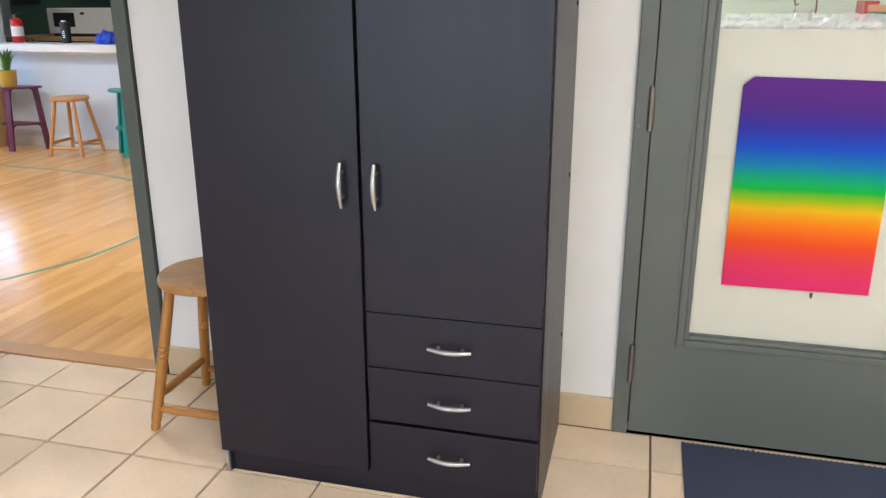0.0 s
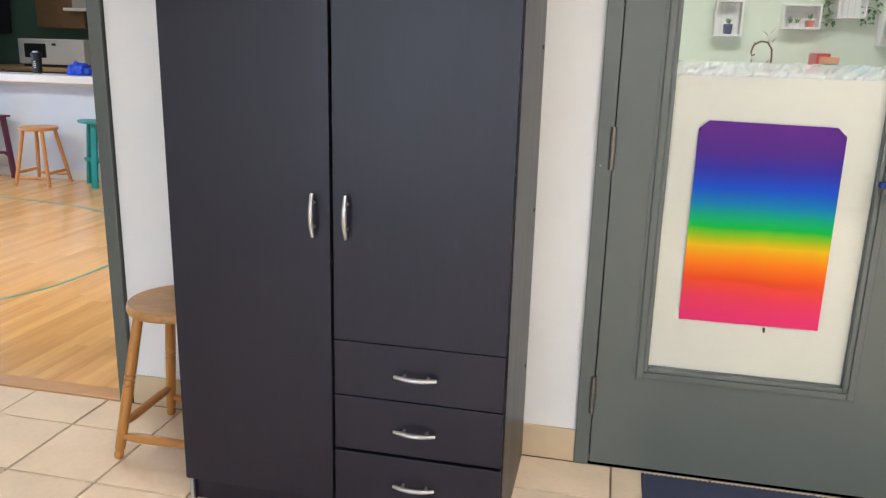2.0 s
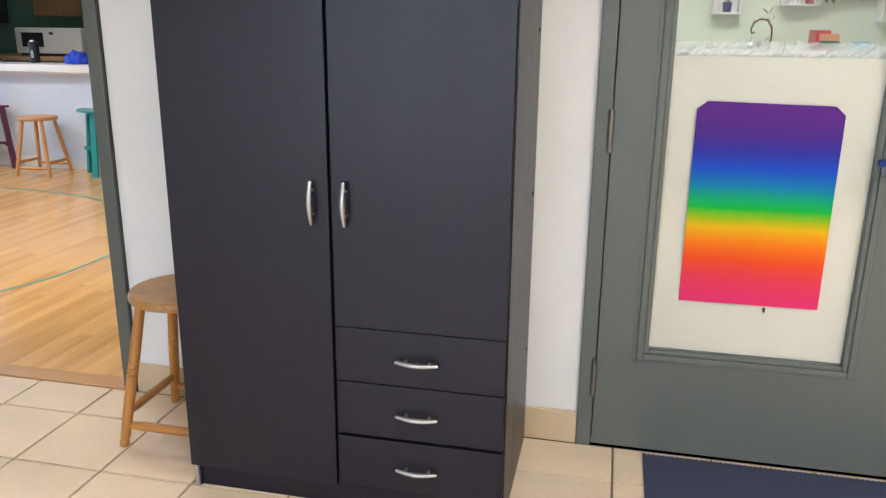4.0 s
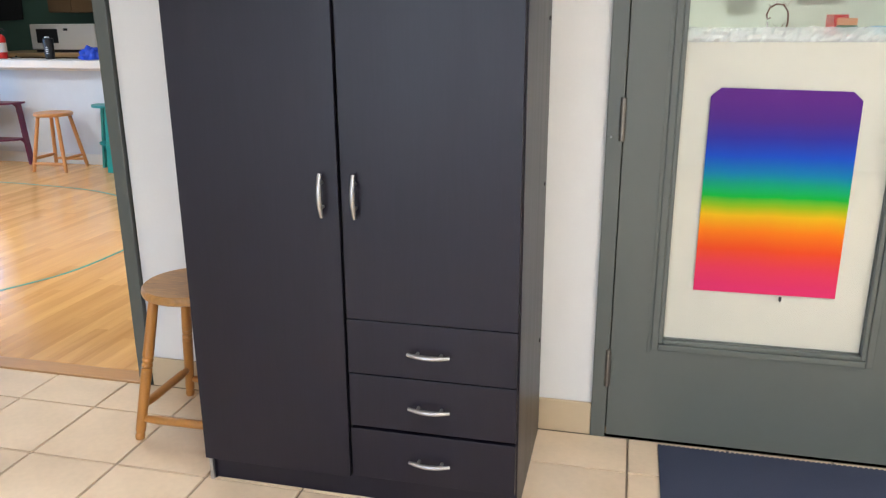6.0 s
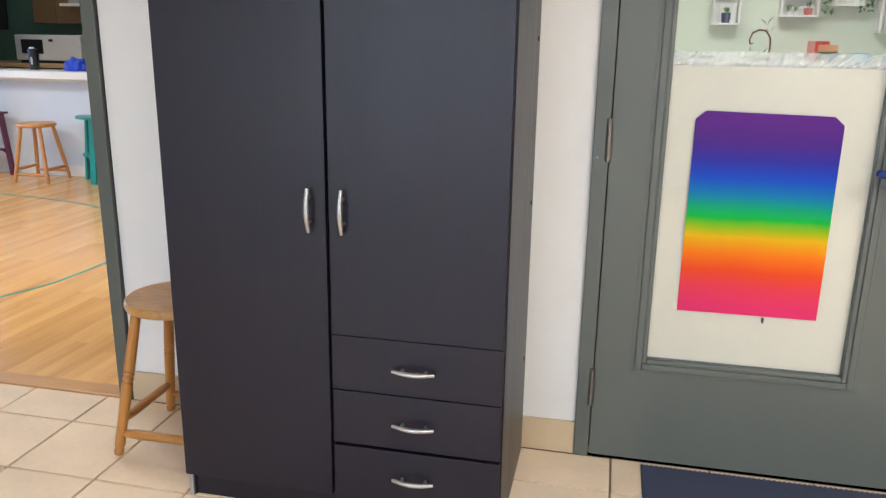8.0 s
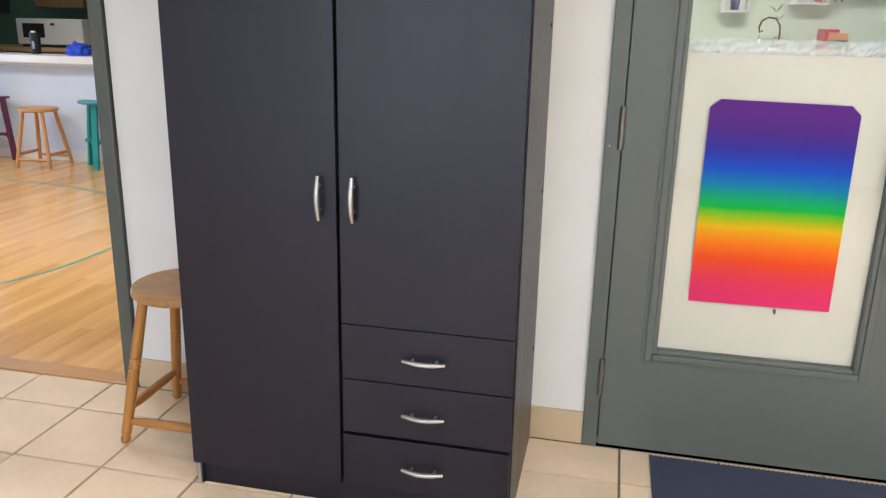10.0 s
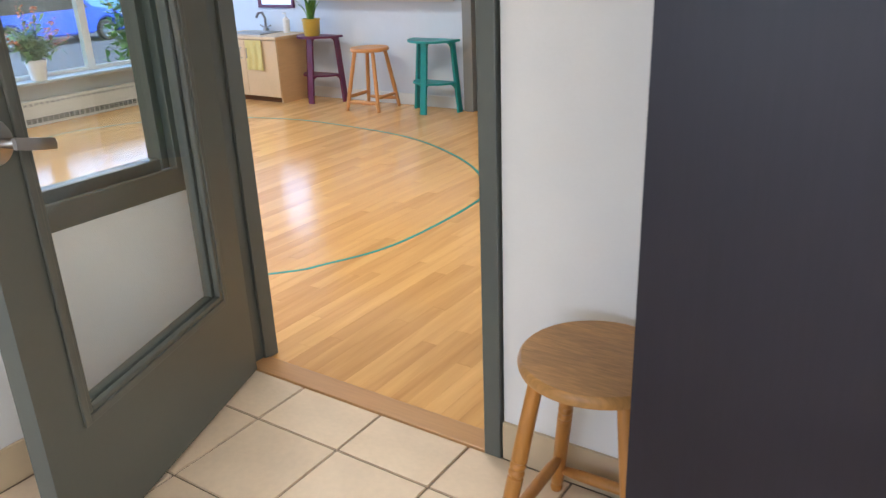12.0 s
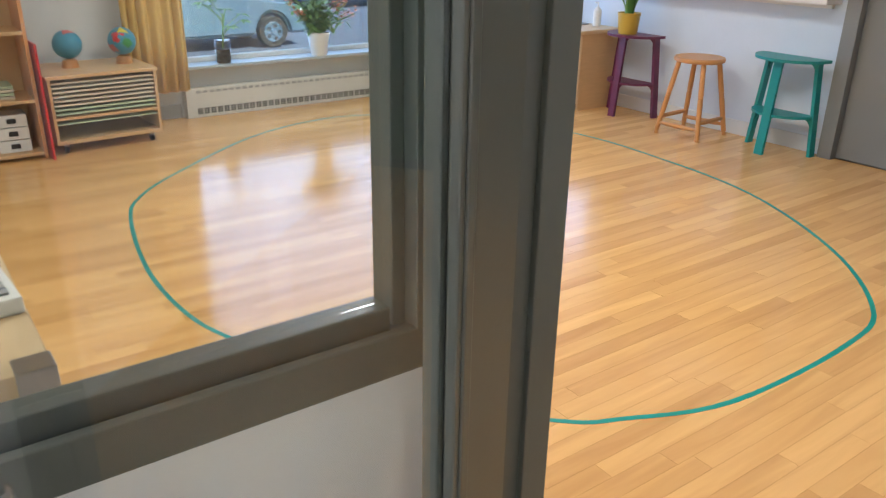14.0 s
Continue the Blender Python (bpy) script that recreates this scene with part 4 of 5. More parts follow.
for sx, sy, sz in ((0.02, -0.27, 0.40), (0.05, -0.19, 0.33), (0.0, 0.26, 0.38), (0.04, 0.21, 0.46), (-0.04, 0.10, 0.55), (0.02, -0.06, 0.60), (0.06, 0.29, 0.30)):
    tip = Vector((sx, sy, sz))
    tube([(0, 0, 0.15), (sx * 0.5, sy * 0.45, 0.15 + (sz - 0.15) * 0.6), tip], 0.004, 6, stems)
    for k in range(34):
        f = rnd.uniform(0.55, 1.05)
        c = Vector((0, 0, 0.16)).lerp(tip, f) + Vector((rnd.gauss(0, 0.014), rnd.gauss(0, 0.014), rnd.gauss(0.02, 0.014)))
        blade(blooms, c, (rnd.uniform(-1, 1), rnd.uniform(-1, 1), rnd.uniform(-0.2, 1)), 0.032, 0.014)
    for k in range(12):
        c = Vector((0, 0, 0.16)).lerp(tip, rnd.uniform(0.2, 0.75))
        blade(foliage, c, (rnd.uniform(-1, 1), rnd.uniform(-1, 1), rnd.uniform(-0.4, 0.5)), rnd.uniform(0.06, 0.10), rnd.uniform(0.014, 0.026))
part("stem", stems, PALELEAF, gp)
part("foliage", foliage, PALELEAF, gp)
part("flower", blooms, ORANGE, gp)["kind"] = "stuff"


def curtain(y0, y1, x, z0, z1, folds, label, m):
    bm = bmesh.new()
    nx = folds * 10
    for i in range(nx + 1):
        f = i / nx
        for k in range(7):
            g = k / 6
            bm.verts.new((x + 0.028 * math.sin(2 * math.pi * folds * f + 0.5 * math.sin(5 * f)) * (0.6 + 0.4 * g), y0 + (y1 - y0) * f + 0.01 * math.sin(9 * f + 2 * g), z1 + (z0 - z1) * g))
    bm.verts.ensure_lookup_table()
    for i in range(nx):
        for k in range(6):
            a = i * 7 + k
            bm.faces.new([bm.verts[j] for j in (a, a + 7, a + 8, a + 1)])
    ob = tagged(new("curtain", mesh_of("curtain", bm, m)), label, "curtain", "curtains")
    ob.data.polygons.foreach_set("use_smooth", [True] * len(ob.data.polygons))
    s = ob.modifiers.new("thickness", "SOLIDIFY")
    s.thickness = 0.004
    return ob


curtain(3.33, 3.755, -6.86, 0.225, 2.3, 6, "mustard yellow curtain drawn beside the window", YELLOW)
rod_ob = thing("curtain_rod", pose(-6.86, 0, 2.32), "thin dark curtain rod over the window", "curtain rod")
part("bar", rod((0, 3.2, 0), (0, 6.7, 0), 0.012), DARK, rod_ob)
for y in (3.25, 6.65):
    part("bracket", boxes((-0.19, 0.012, y - 0.012, y + 0.012, -0.02, 0.012)), DARK, rod_ob)


TRAYPALE = mat("pale tray edge", (0.58, 0.53, 0.42), 0.5, grain=0.08)
TRAYGREEN = mat("pale green tray edge", (0.42, 0.52, 0.36), 0.5, grain=0.08)


def map_cabinet():
    e = thing("map_cabinet", pose(-6.44, 2.77, 0, 0, 0, 3), "birch puzzle-map cabinet on castors with thin trays", "cabinet")
    W, D = 0.64, 0.50
    for y in (0, W - 0.018):
        part("side_panel", boxes((-D, 0, y, y + 0.018, 0.06, 0.45), bevel=0.002), BIRCH, e)
    part("top", boxes((-D - 0.01, 0.012, -0.01, W + 0.01, 0.45, 0.472), bevel=0.005), BIRCH, e)
    part("bottom", boxes((-D, 0, 0.018, W - 0.018, 0.06, 0.082)), BIRCH, e)
    part("back", boxes((-D, -D + 0.012, 0.018, W - 0.018, 0.082, 0.45)), GAP, e)
    part("shelf", boxes((-D + 0.012, -0.002, 0.018, W - 0.018, 0.205, 0.222)), BIRCH, e)
    for i in range(8):
        z = 0.235 + i * 0.0262
        part("tray", boxes((-D + 0.02, -0.004, 0.022, W - 0.022, z, z + 0.011), bevel=0.002), TRAYGREEN if i < 2 else TRAYPALE, e)
    part("tray", boxes((-D + 0.02, -0.004, 0.022, W - 0.022, 0.178, 0.184)), TRAYGREEN, e)
    for x in (-0.05, -D + 0.05):
        for y in (0.06, W - 0.06):
            c = part("castor", boxes((x - 0.012, x + 0.012, y - 0.012, y + 0.012, 0.034, 0.06)), GREY, e)
            part("wheel", rod((x, y - 0.011, 0.021), (x, y + 0.011, 0.021), 0.021), DARK, c, smooth=True)
    return e


map_cabinet()


def globe(m, land, label):
    e = thing("globe", m, label, "globe", "globes")
    part("stand", lathe([(0.052, 0), (0.052, 0.008), (0.040, 0.045), (0.024, 0.05), (0.020, 0.058)], 24), LEGWOOD, e, smooth=True)
    sp = part("sphere", ball(0.086, Matrix.Translation((0, 0, 0.138)), sub=4), OCEAN, e, smooth=True)
    for k, (c, way) in enumerate(land):
        d = Vector(way).normalized()
        bm = ball(0.0868, Matrix.Translation((0, 0, 0.138)), sub=4)
        keep = []
        for f in bm.faces:
            q = (f.calc_center_median() - Vector((0, 0, 0.138))).normalized()
            if q.angle(d) + 0.35 * noise.noise(q * 3 + Vector((k, 0, 0))) > 0.36:
                keep.append(f)
        bmesh.ops.delete(bm, geom=keep, context="FACES")
        part("continent", bm, c, sp)
    return e


globe(pose(-6.72, 2.965, 0.472), [(TERRA, (0.5, 0.1, 1.4))], "blue globe with rough brown land on a wooden stand")
globe(pose(-6.72, 3.29, 0.472), [(RED, (1, -0.75, 0.55)), (mat("globe yellow", (0.75, 0.6, 0.02), 0.4), (0.8, 0.0, 1.2)), (mat("globe green", (0.03, 0.25, 0.05), 0.4), (1, 0.12, -0.05)), (TERRA, (0.5, -1.2, -0.6))], "blue globe with coloured continents on a wooden stand")


def bookcase(m, W, D, H, levels, label):
    """Open shelves; local x is deep, y is wide."""
    e = thing("bookcase", m, label, "bookcase")
    for y in (0, W - 0.02):
        part("side_panel", boxes((-D, 0, y, y + 0.02, 0, H), bevel=0.002), PINE, e)
    part("back", boxes((-D, -D + 0.01, 0.02, W - 0.02, 0.02, H)), BIRCH, e)
    for z in levels:
        part("shelf", boxes((-D + 0.01, -0.004, 0.02, W - 0.02, z - 0.02, z), bevel=0.002), BIRCH, e)
    return e


bookcase(pose(-6.43, 1.62, 0), 1.09, 0.34, 1.25, (0.04, 0.352, 0.735, 1.25), "orange-brown open bookcase with materials on its shelves")
rp_ob = thing("red_panel", pose(-6.39, 2.722, 0), "red painted board standing against the bookcase end", "board")
part("board", boxes((-0.36, 0.04, 0, 0.014, 0, 0.67), bevel=0.003), RED, rp_ob)
db = thing("drawer_box", pose(-6.50, 2.47, 0.04), "stack of three clear plastic drawers on the bottom shelf", "storage box")
for i in range(3):
    d = part("drawer", boxes((-0.16, 0, 0, 0.17, i * 0.075, i * 0.075 + 0.071), bevel=0.005), PLASTIC, db)
    part("label_slot", boxes((0, 0.004, 0.06, 0.11, i * 0.075 + 0.022, i * 0.075 + 0.05)), DARK, d)
st = thing("paper_stack", pose(-6.50, 2.40, 0.352), "stack of pale green trays on the middle shelf", "papers")
for i in range(4):
    part("sheet_tray", boxes((-0.2, 0, 0, 0.20, i * 0.02, i * 0.02 + 0.016), bevel=0.002), TRAYGREEN if i % 2 else TRAYPALE, st)
wt = thing("paper_stack", pose(-6.52, 2.33, 0.735), "white box of cards on the upper shelf", "papers")
part("card_box", boxes((-0.15, 0, 0, 0.16, 0, 0.05), bevel=0.003), PLASTIC, wt)
part("card_edge", boxes((0, 0.003, 0.02, 0.14, 0.012, 0.036)), GREY, wt)
bx = thing("wooden_box", pose(-6.50, 2.22, 0.04), "shallow wooden box on the bottom shelf", "box")
part("tray", boxes((-0.2, 0, 0, 0.22, 0, 0.09), bevel=0.003), BIRCH, bx)
part("contents", boxes((-0.18, -0.02, 0.02, 0.20, 0.09, 0.11), bevel=0.006), DARK, bx)

# right hand bookcase by the grey door
rb = bookcase(pose(-2.72, 6.44, 0, 0, 0, -90), 0.80, 0.31, 1.25, (0.09, 0.325, 0.65, 0.95, 1.25), "narrow orange wooden bookcase with books and bags")
part("kickboard", boxes((-0.02, -0.008, 0.02, 0.78, 0.0, 0.068)), UNDER, rb)
bag = bmesh.new()
bmesh.ops.create_icosphere(bag, subdivisions=3, radius=1.0)
for v in bag.verts:
    k = 1 + 0.22 * noise.noise(v.co * 2.1)
    v.co = Vector((v.co.x * 0.11 * k, v.co.y * 0.08 * k, max(0, (v.co.z * 0.12 + 0.11) * k)))
PINKCLOTH = mat("pale pink cloth", (0.62, 0.38, 0.38), 0.9, grain=0.15, scale=60, bump=0.3)
bg = tagged(new("cloth_bag", mesh_of("cloth_bag", bag, PINKCLOTH)), "pale pink cloth bag slumped on the middle shelf", "bag")
bg.matrix_basis = pose(-2.50, 6.50, 0.325)
bg.data.polygons.foreach_set("use_smooth", [True] * len(bg.data.polygons))
rc = bmesh.new()
bmesh.ops.create_icosphere(rc, subdivisions=3, radius=1.0)
for v in rc.verts:
    k = 1 + 0.3 * noise.noise(v.co * 2.7)
    v.co = Vector((v.co.x * 0.07 * k, v.co.y * 0.07 * k, max(0, (v.co.z * 0.12 + 0.11) * k)))
rcl = tagged(new("cloth_bag", mesh_of("cloth_bag", rc, RED)), "red cloth bag behind the pink one", "bag")
rcl.matrix_basis = pose(-2.58, 6.65, 0.325)
for i, (x, lean, c, hgt) in enumerate(((-2.66, -8, PLASTIC, 0.24), (-2.63, -9, CREAM, 0.23), (-2.60, -10, PLASTIC, 0.22), (-2.565, -12, MAPLE, 0.22))):
    b = thing("book", pose(x, 6.50, 0.65, 0, lean, 0), "thin pale picture book leaning on the shelf", "book", "leaning books")
    part("cover", boxes((0, 0.004, 0, 0.19, 0.0, hgt), (0.016, 0.020, 0, 0.19, 0.0, hgt), (0.0, 0.02, 0.19, 0.194, 0, hgt)), c, b)
    part("pages", boxes((0.004, 0.016, 0.004, 0.19, 0.004, hgt - 0.004)), PLASTIC, b)

# tall dark cabinet in the corner, mirrored in the open door's pane
dc = thing("tall_cabinet", pose(-1.56, 5.80, 0), "tall dark green-black cabinet in the classroom corner", "cabinet")
part("body", boxes((0, 0.64, 0.02, 0.80, 0.06, 1.85), bevel=0.003), GAP, dc)
part("plinth", boxes((0.02, 0.62, 0.04, 0.78, 0, 0.06)), GAP, dc)
for a, b in ((0.002, 0.318), (0.322, 0.638)):
    d = part("door", boxes((a, b, 0, 0.018, 0.065, 1.845), bevel=0.002), BUCKET, dc)
    hx = b - 0.03 if a < 0.1 else a + 0.03
    part("handle", tube([(hx, 0, 0.95), (hx, -0.03, 0.96), (hx, -0.03, 1.06), (hx, 0, 1.07)], 0.005, 8), DARK, d)

# blue patchwork rug
rg = bmesh.new()
R = random.Random(11)
gx, gy, cell = 10, 11, 0.09
for i in range(gx):
    for k in range(gy):
        x, y = -2.735 + i * cell, 5.44 + k * cell
        v = [rg.verts.new((x + a * cell, y + b * cell, 0.008)) for a, b in ((0, 0), (1, 0), (1, 1), (0, 1))]
        tri = ((0, 1, 2), (0, 2, 3)) if (i + k) % 2 else ((0, 1, 3), (1, 2, 3))
        for t in tri:
            f = rg.faces.new([v[j] for j in t])
            f.material_index = R.choice((1, 2, 2, 3, 3, 4, 5))
rug = thing("rug", Matrix(), "blue and aqua triangle patchwork rug with a dark edge", "rug")
part("pile", rg, BLUES, rug)
part("border", boxes((-2.75, -1.82, 5.425, 6.445, 0.001, 0.0075), bevel=0.002), BLUES[0], rug)

# taped ring on the floor
ctrl = [(-3.667, 2.79), (-3.989, 2.707), (-4.475, 2.708), (-5.081, 2.812), (-5.38, 2.931), (-5.705, 3.226), (-6.247, 3.911), (-6.455, 4.498), (-6.374, 4.95), (-5.95, 5.50), (-5.142, 5.825),
        (-4.349, 5.814), (-3.661, 5.674), (-3.002, 5.299), (-2.587, 4.862), (-2.491, 4.504), (-2.502, 3.876), (-2.633, 3.521), (-2.734, 3.359), (-3.10, 3.02)]
tb_ = bmesh.new()
pts = []
K = len(ctrl)
for i in range(K):
    p0, p1, p2, p3 = (Vector((*ctrl[(i + j) % K], 0)) for j in (-1, 0, 1, 2))
    for s in range(6):
        t = s / 6
        pts.append(0.5 * (2 * p1 + (p2 - p0) * t + (2 * p0 - 5 * p1 + 4 * p2 - p3) * t * t + (3 * p1 - p0 - 3 * p2 + p3) * t ** 3))
rim = []
for i, p in enumerate(pts):
    d = (pts[(i + 1) % len(pts)] - pts[i - 1]).normalized()
    s = Vector((-d.y, d.x, 0)) * (0.0092 + 0.0008 * noise.noise(p * 4))
    rim.append([tb_.verts.new(p + q) for q in (s + Vector((0, 0, 0.0004)), s + Vector((0, 0, 0.0012)), -s + Vector((0, 0, 0.0012)), -s + Vector((0, 0, 0.0004)))])
for a, b in zip(rim, rim[1:] + rim[:1]):
    for j in range(4):
        tb_.faces.new((a[j], a[(j + 1) % 4], b[(j + 1) % 4], b[j]))
tagged(new("floor_tape", mesh_of("floor_tape", tb_, TAPE)), "teal tape ring laid as a wobbly oval on the wooden floor", "tape")

# work table by the interior window
tbl = thing("work_table", pose(-3.692, 0.75, 0), "pale wood table with a steel-capped corner against the interior window", "table")
part("tabletop", boxes((0, 1.0, 0, 1.365, 0.580, 0.630), bevel=0.004), MAPLE, tbl)
part("apron", boxes((0.06, 0.94, 0.05, 0.07, 0.505, 0.579), (0.06, 0.94, 1.28, 1.30, 0.505, 0.579)), BIRCH, tbl)
part("corner_cap", boxes((0.945, 1.004, 1.305, 1.369, 0.572, 0.6335), bevel=0.004), CHROME, tbl, "dull steel corner cap")
for x in (0.06, 0.92):
    for y in (0.06, 1.28):
        part("leg", rod((x, y, 0), (x, y, 0.58), 0.02), CHROME, tbl)


def desk_fan(m):
    e = thing("desk_fan", m, "cream desk fan with a wire cage at rest on the table", "fan")
    part("base", boxes((-0.13, 0.13, -0.10, 0.10, 0, 0.025), bevel=0.01), PLASTIC, e, "white base plate")
    part("body", lathe([(0.085, 0.025), (0.078, 0.10), (0.060, 0.20), (0.045, 0.26)], 28), CREAM, e, smooth=True)
    c = Vector((0, 0, 0.42))
    part("motor", lathe([(0.05, 0), (0.06, 0.02), (0.055, 0.10), (0.03, 0.12)], 24, along(c + Vector((0.06, 0, 0)), c + Vector((0.2, 0, 0)))), CREAM, e, smooth=True)
    part("neck", rod((0.06, 0, 0.25), (0.09, 0, 0.40), 0.03), CREAM, e)
    cage = bmesh.new()
    for k in range(44):
        a = 2 * math.pi * k / 44
        d = Vector((0, math.cos(a), math.sin(a)))
        for sgn in (-1, 1):
            tube([c + d * 0.03 + Vector((sgn * 0.075, 0, 0)), c + d * 0.12 + Vector((sgn * 0.072, 0, 0)), c + d * 0.18 + Vector((sgn * 0.045, 0, 0)), c + d * 0.2], 0.0014, 5, cage)
    for r, x in ((0.2, 0.0), (0.17, 0.05), (0.17, -0.05), (0.03, 0.075), (0.03, -0.075)):
        tube([c + Vector((x, r * math.cos(2 * math.pi * k / 40), r * math.sin(2 * math.pi * k / 40))) for k in range(41)], 0.003, 6, cage)
    part("cage", cage, GREY, e, "pale wire cage")
    for k in range(4):
        a = math.pi * k / 2 + 0.3
        bm = slab([(0.02, -0.015), (0.08, -0.05), (0.155, -0.045), (0.165, 0.0), (0.13, 0.035), (0.02, 0.018)], -0.002, 0.002, m=Matrix.Translation(c) @ Matrix.Rotation(a, 4, "X") @ Matrix.Rotation(radians(90), 4, "Y") @ Matrix.Rotation(0.4, 4, "X"))
        part("blade", bm, GREY, e)
    return e


desk_fan(pose(-2.84, 1.865, 0.630, 0, 0, 10))
cc = thing("calculator", pose(-3.01, 2.035, 0.630, 0, 0, 4), "white desk calculator on the table", "calculator")
part("case", boxes((-0.09, 0.09, -0.07, 0.07, 0, 0.035), bevel=0.006), PLASTIC, cc)
part("display", boxes((-0.07, -0.03, -0.05, 0.05, 0.0352, 0.038)), DARK, cc)
for i in range(3):
    for k in range(4):
        part("key", boxes((-0.01 + i * 0.028, 0.012 + i * 0.028, -0.052 + k * 0.028, -0.032 + k * 0.028, 0.0352, 0.040)), GREY, cc)
bk = thing("bucket", pose(-3.30, 1.82, 0.630), "dark green plastic bucket on the table", "bucket")
part("body", lathe([(0.09, 0), (0.11, 0.16), (0.117, 0.16), (0.117, 0.172), (0.105, 0.172), (0.086, 0.01)], 28), BUCKET, bk, smooth=True)
part("handle", tube([(0, -0.112, 0.16), (0, -0.08, 0.22), (0, 0, 0.245), (0, 0.08, 0.22), (0, 0.112, 0.16)], 0.004, 8), GREY, bk)
cr = thing("plastic_crate", pose(-3.46, 1.40, 0.630, 0, 0, 10), "white slotted plastic crate on the table", "crate")
for z in range(6):
    part("slat", boxes((-0.10, -0.092, -0.14, 0.14, z * 0.03, z * 0.03 + 0.018), (0.092, 0.10, -0.14, 0.14, z * 0.03, z * 0.03 + 0.018), (-0.092, 0.092, -0.14, -0.132, z * 0.03, z * 0.03 + 0.018), (-0.092, 0.092, 0.132, 0.14, z * 0.03, z * 0.03 + 0.018)), PLASTIC, cr)
for x in (-0.095, 0.095):
    for y in (-0.135, 0.135):
        part("corner_post", boxes((x - 0.01, x + 0.01, y - 0.01, y + 0.01, 0, 0.18)), PLASTIC, cr)

# ---- room behind the closed door ----


def crate(x0, x1, z0, z1, label):
    e = thing("crate_shelf", pose(x0, 5.598, z0), label, "shelf", "crate shelves")
    W, H, D, t = x1 - x0, z1 - z0, 0.10, 0.010
    part("frame", boxes((0, t, -D, 0, 0, H), (W - t, W, -D, 0, 0, H), (t, W - t, -D, 0, 0, t), (t, W - t, -D, 0, H - t, H), bevel=0.001), PLASTIC, e)
    n = 4
    for i in range(n):
        if W < H:
            a = t + (W - 2 * t) * i / n
            part("slat", boxes((a + 0.001, a + (W - 2 * t) / n - 0.004, -0.008, -0.002, t, H - t)), WHITE, e)
        else:
            a = t + (H - 2 * t) * i / n
            part("slat", boxes((t, W - t, -0.008, -0.002, a + 0.001, a + (H - 2 * t) / n - 0.004)), WHITE, e)
    return e


crate(0.990, 1.150, 1.44, 1.648, "white upright crate shelf with a small blue pot")
crate(1.378, 1.592, 1.49, 1.632, "white crate shelf with small plants and a pink pot")
crate(1.676, 1.836, 1.555, 1.76, "white upright crate shelf with trailing ivy")
crate(1.93, 2.09, 1.40, 1.60, "white upright crate shelf on the sage wall")


def tiny_pot(x, z, r, h, mtl, leaves, label, seed):
    e = thing("small_plant", pose(x, 5.55, z), label, "potted plant")
    part("pot", lathe([(r * 0.8, 0), (r, h * 0.9), (r, h), (r * 0.85, h)], 16), mtl, e, smooth=True)
    rr = random.Random(seed)
    bm = bmesh.new()
    for i in range(leaves):
        a = rr.uniform(0, 6.28)
        blade(bm, (0.3 * r * math.cos(a), 0.3 * r * math.sin(a), h * 0.95), (math.cos(a) * 0.5, math.sin(a) * 0.5, 1.2), rr.uniform(0.03, 0.055), 0.006)
    part("leaves", bm, LEAF, e)
    return e


tiny_pot(1.073, 1.45, 0.028, 0.06, mat("indigo pot", (0.03, 0.04, 0.14), 0.4), 14, "spiky plant in a dark blue pot", 1)
tiny_pot(1.43, 1.50, 0.016, 0.02, PLASTIC, 8, "tiny succulent in a white pot", 2)
tiny_pot(1.47, 1.50, 0.016, 0.02, PLASTIC, 8, "tiny succulent in a white pot", 3)
tiny_pot(1.54, 1.50, 0.028, 0.04, TERRA, 3, "small round pink pot in the crate", 5)
iv = thing("ivy", pose(1.62, 5.58, 1.50), "trailing green ivy between the crates", "ivy")
rr = random.Random(21)
for x0, n in ((0.0, 26), (0.03, 20), (0.24, 22), (0.27, 16)):
    bm = bmesh.new()
    for i in range(n * 2):
        c = Vector((x0 + rr.uniform(-0.03, 0.03), -rr.uniform(0.01, 0.06), 0.02 + rr.uniform(0, 0.25)))
        blade(bm, c, (rr.uniform(-1, 1), rr.uniform(-1, 0.2), rr.uniform(-1, 0.3)), 0.035, 0.012)
    part("vine", bm, LEAF, iv)
ls = thing("low_bookcase", pose(0.2, 5.2, 0), "white low bookcase along the sage wall", "bookcase")
part("top", boxes((0, 2.4, 0, 0.39, 1.21, 1.235), bevel=0.003), PLASTIC, ls)
for x in (0.0, 0.8, 1.6, 2.38):
    part("upright", boxes((x, x + 0.02, 0, 0.38, 0, 1.21)), PLASTIC, ls)
for z in (0.05, 0.4, 0.8):
    part("shelf", boxes((0.02, 2.38, 0.0, 0.37, z, z + 0.02)), PLASTIC, ls)
bh = thing("bell_stand", pose(1.262, 5.40, 1.235), "bronze wrought hook with butterflies holding a glass bell", "bell")
arc = [(0.05, 0, 0), (0.062, 0, 0.07), (0.058, 0, 0.13), (0.03, 0, 0.17), (-0.01, 0, 0.175), (-0.045, 0, 0.155), (-0.058, 0, 0.115), (-0.05, 0, 0.09), (-0.035, 0, 0.10)]
part("hook", tube(arc, 0.0055, 10), BRONZE, bh, smooth=True)
part("base", lathe([(0.03, 0), (0.03, 0.008), (0.008, 0.014)], 18, Matrix.Translation((0.05, 0, 0))), BRONZE, bh)
part("bell", lathe([(0.024, 0.03), (0.022, 0.045), (0.008, 0.062), (0.004, 0.09)], 18, Matrix.Translation((-0.05, 0, -0.015))), CHROME, bh, smooth=True)
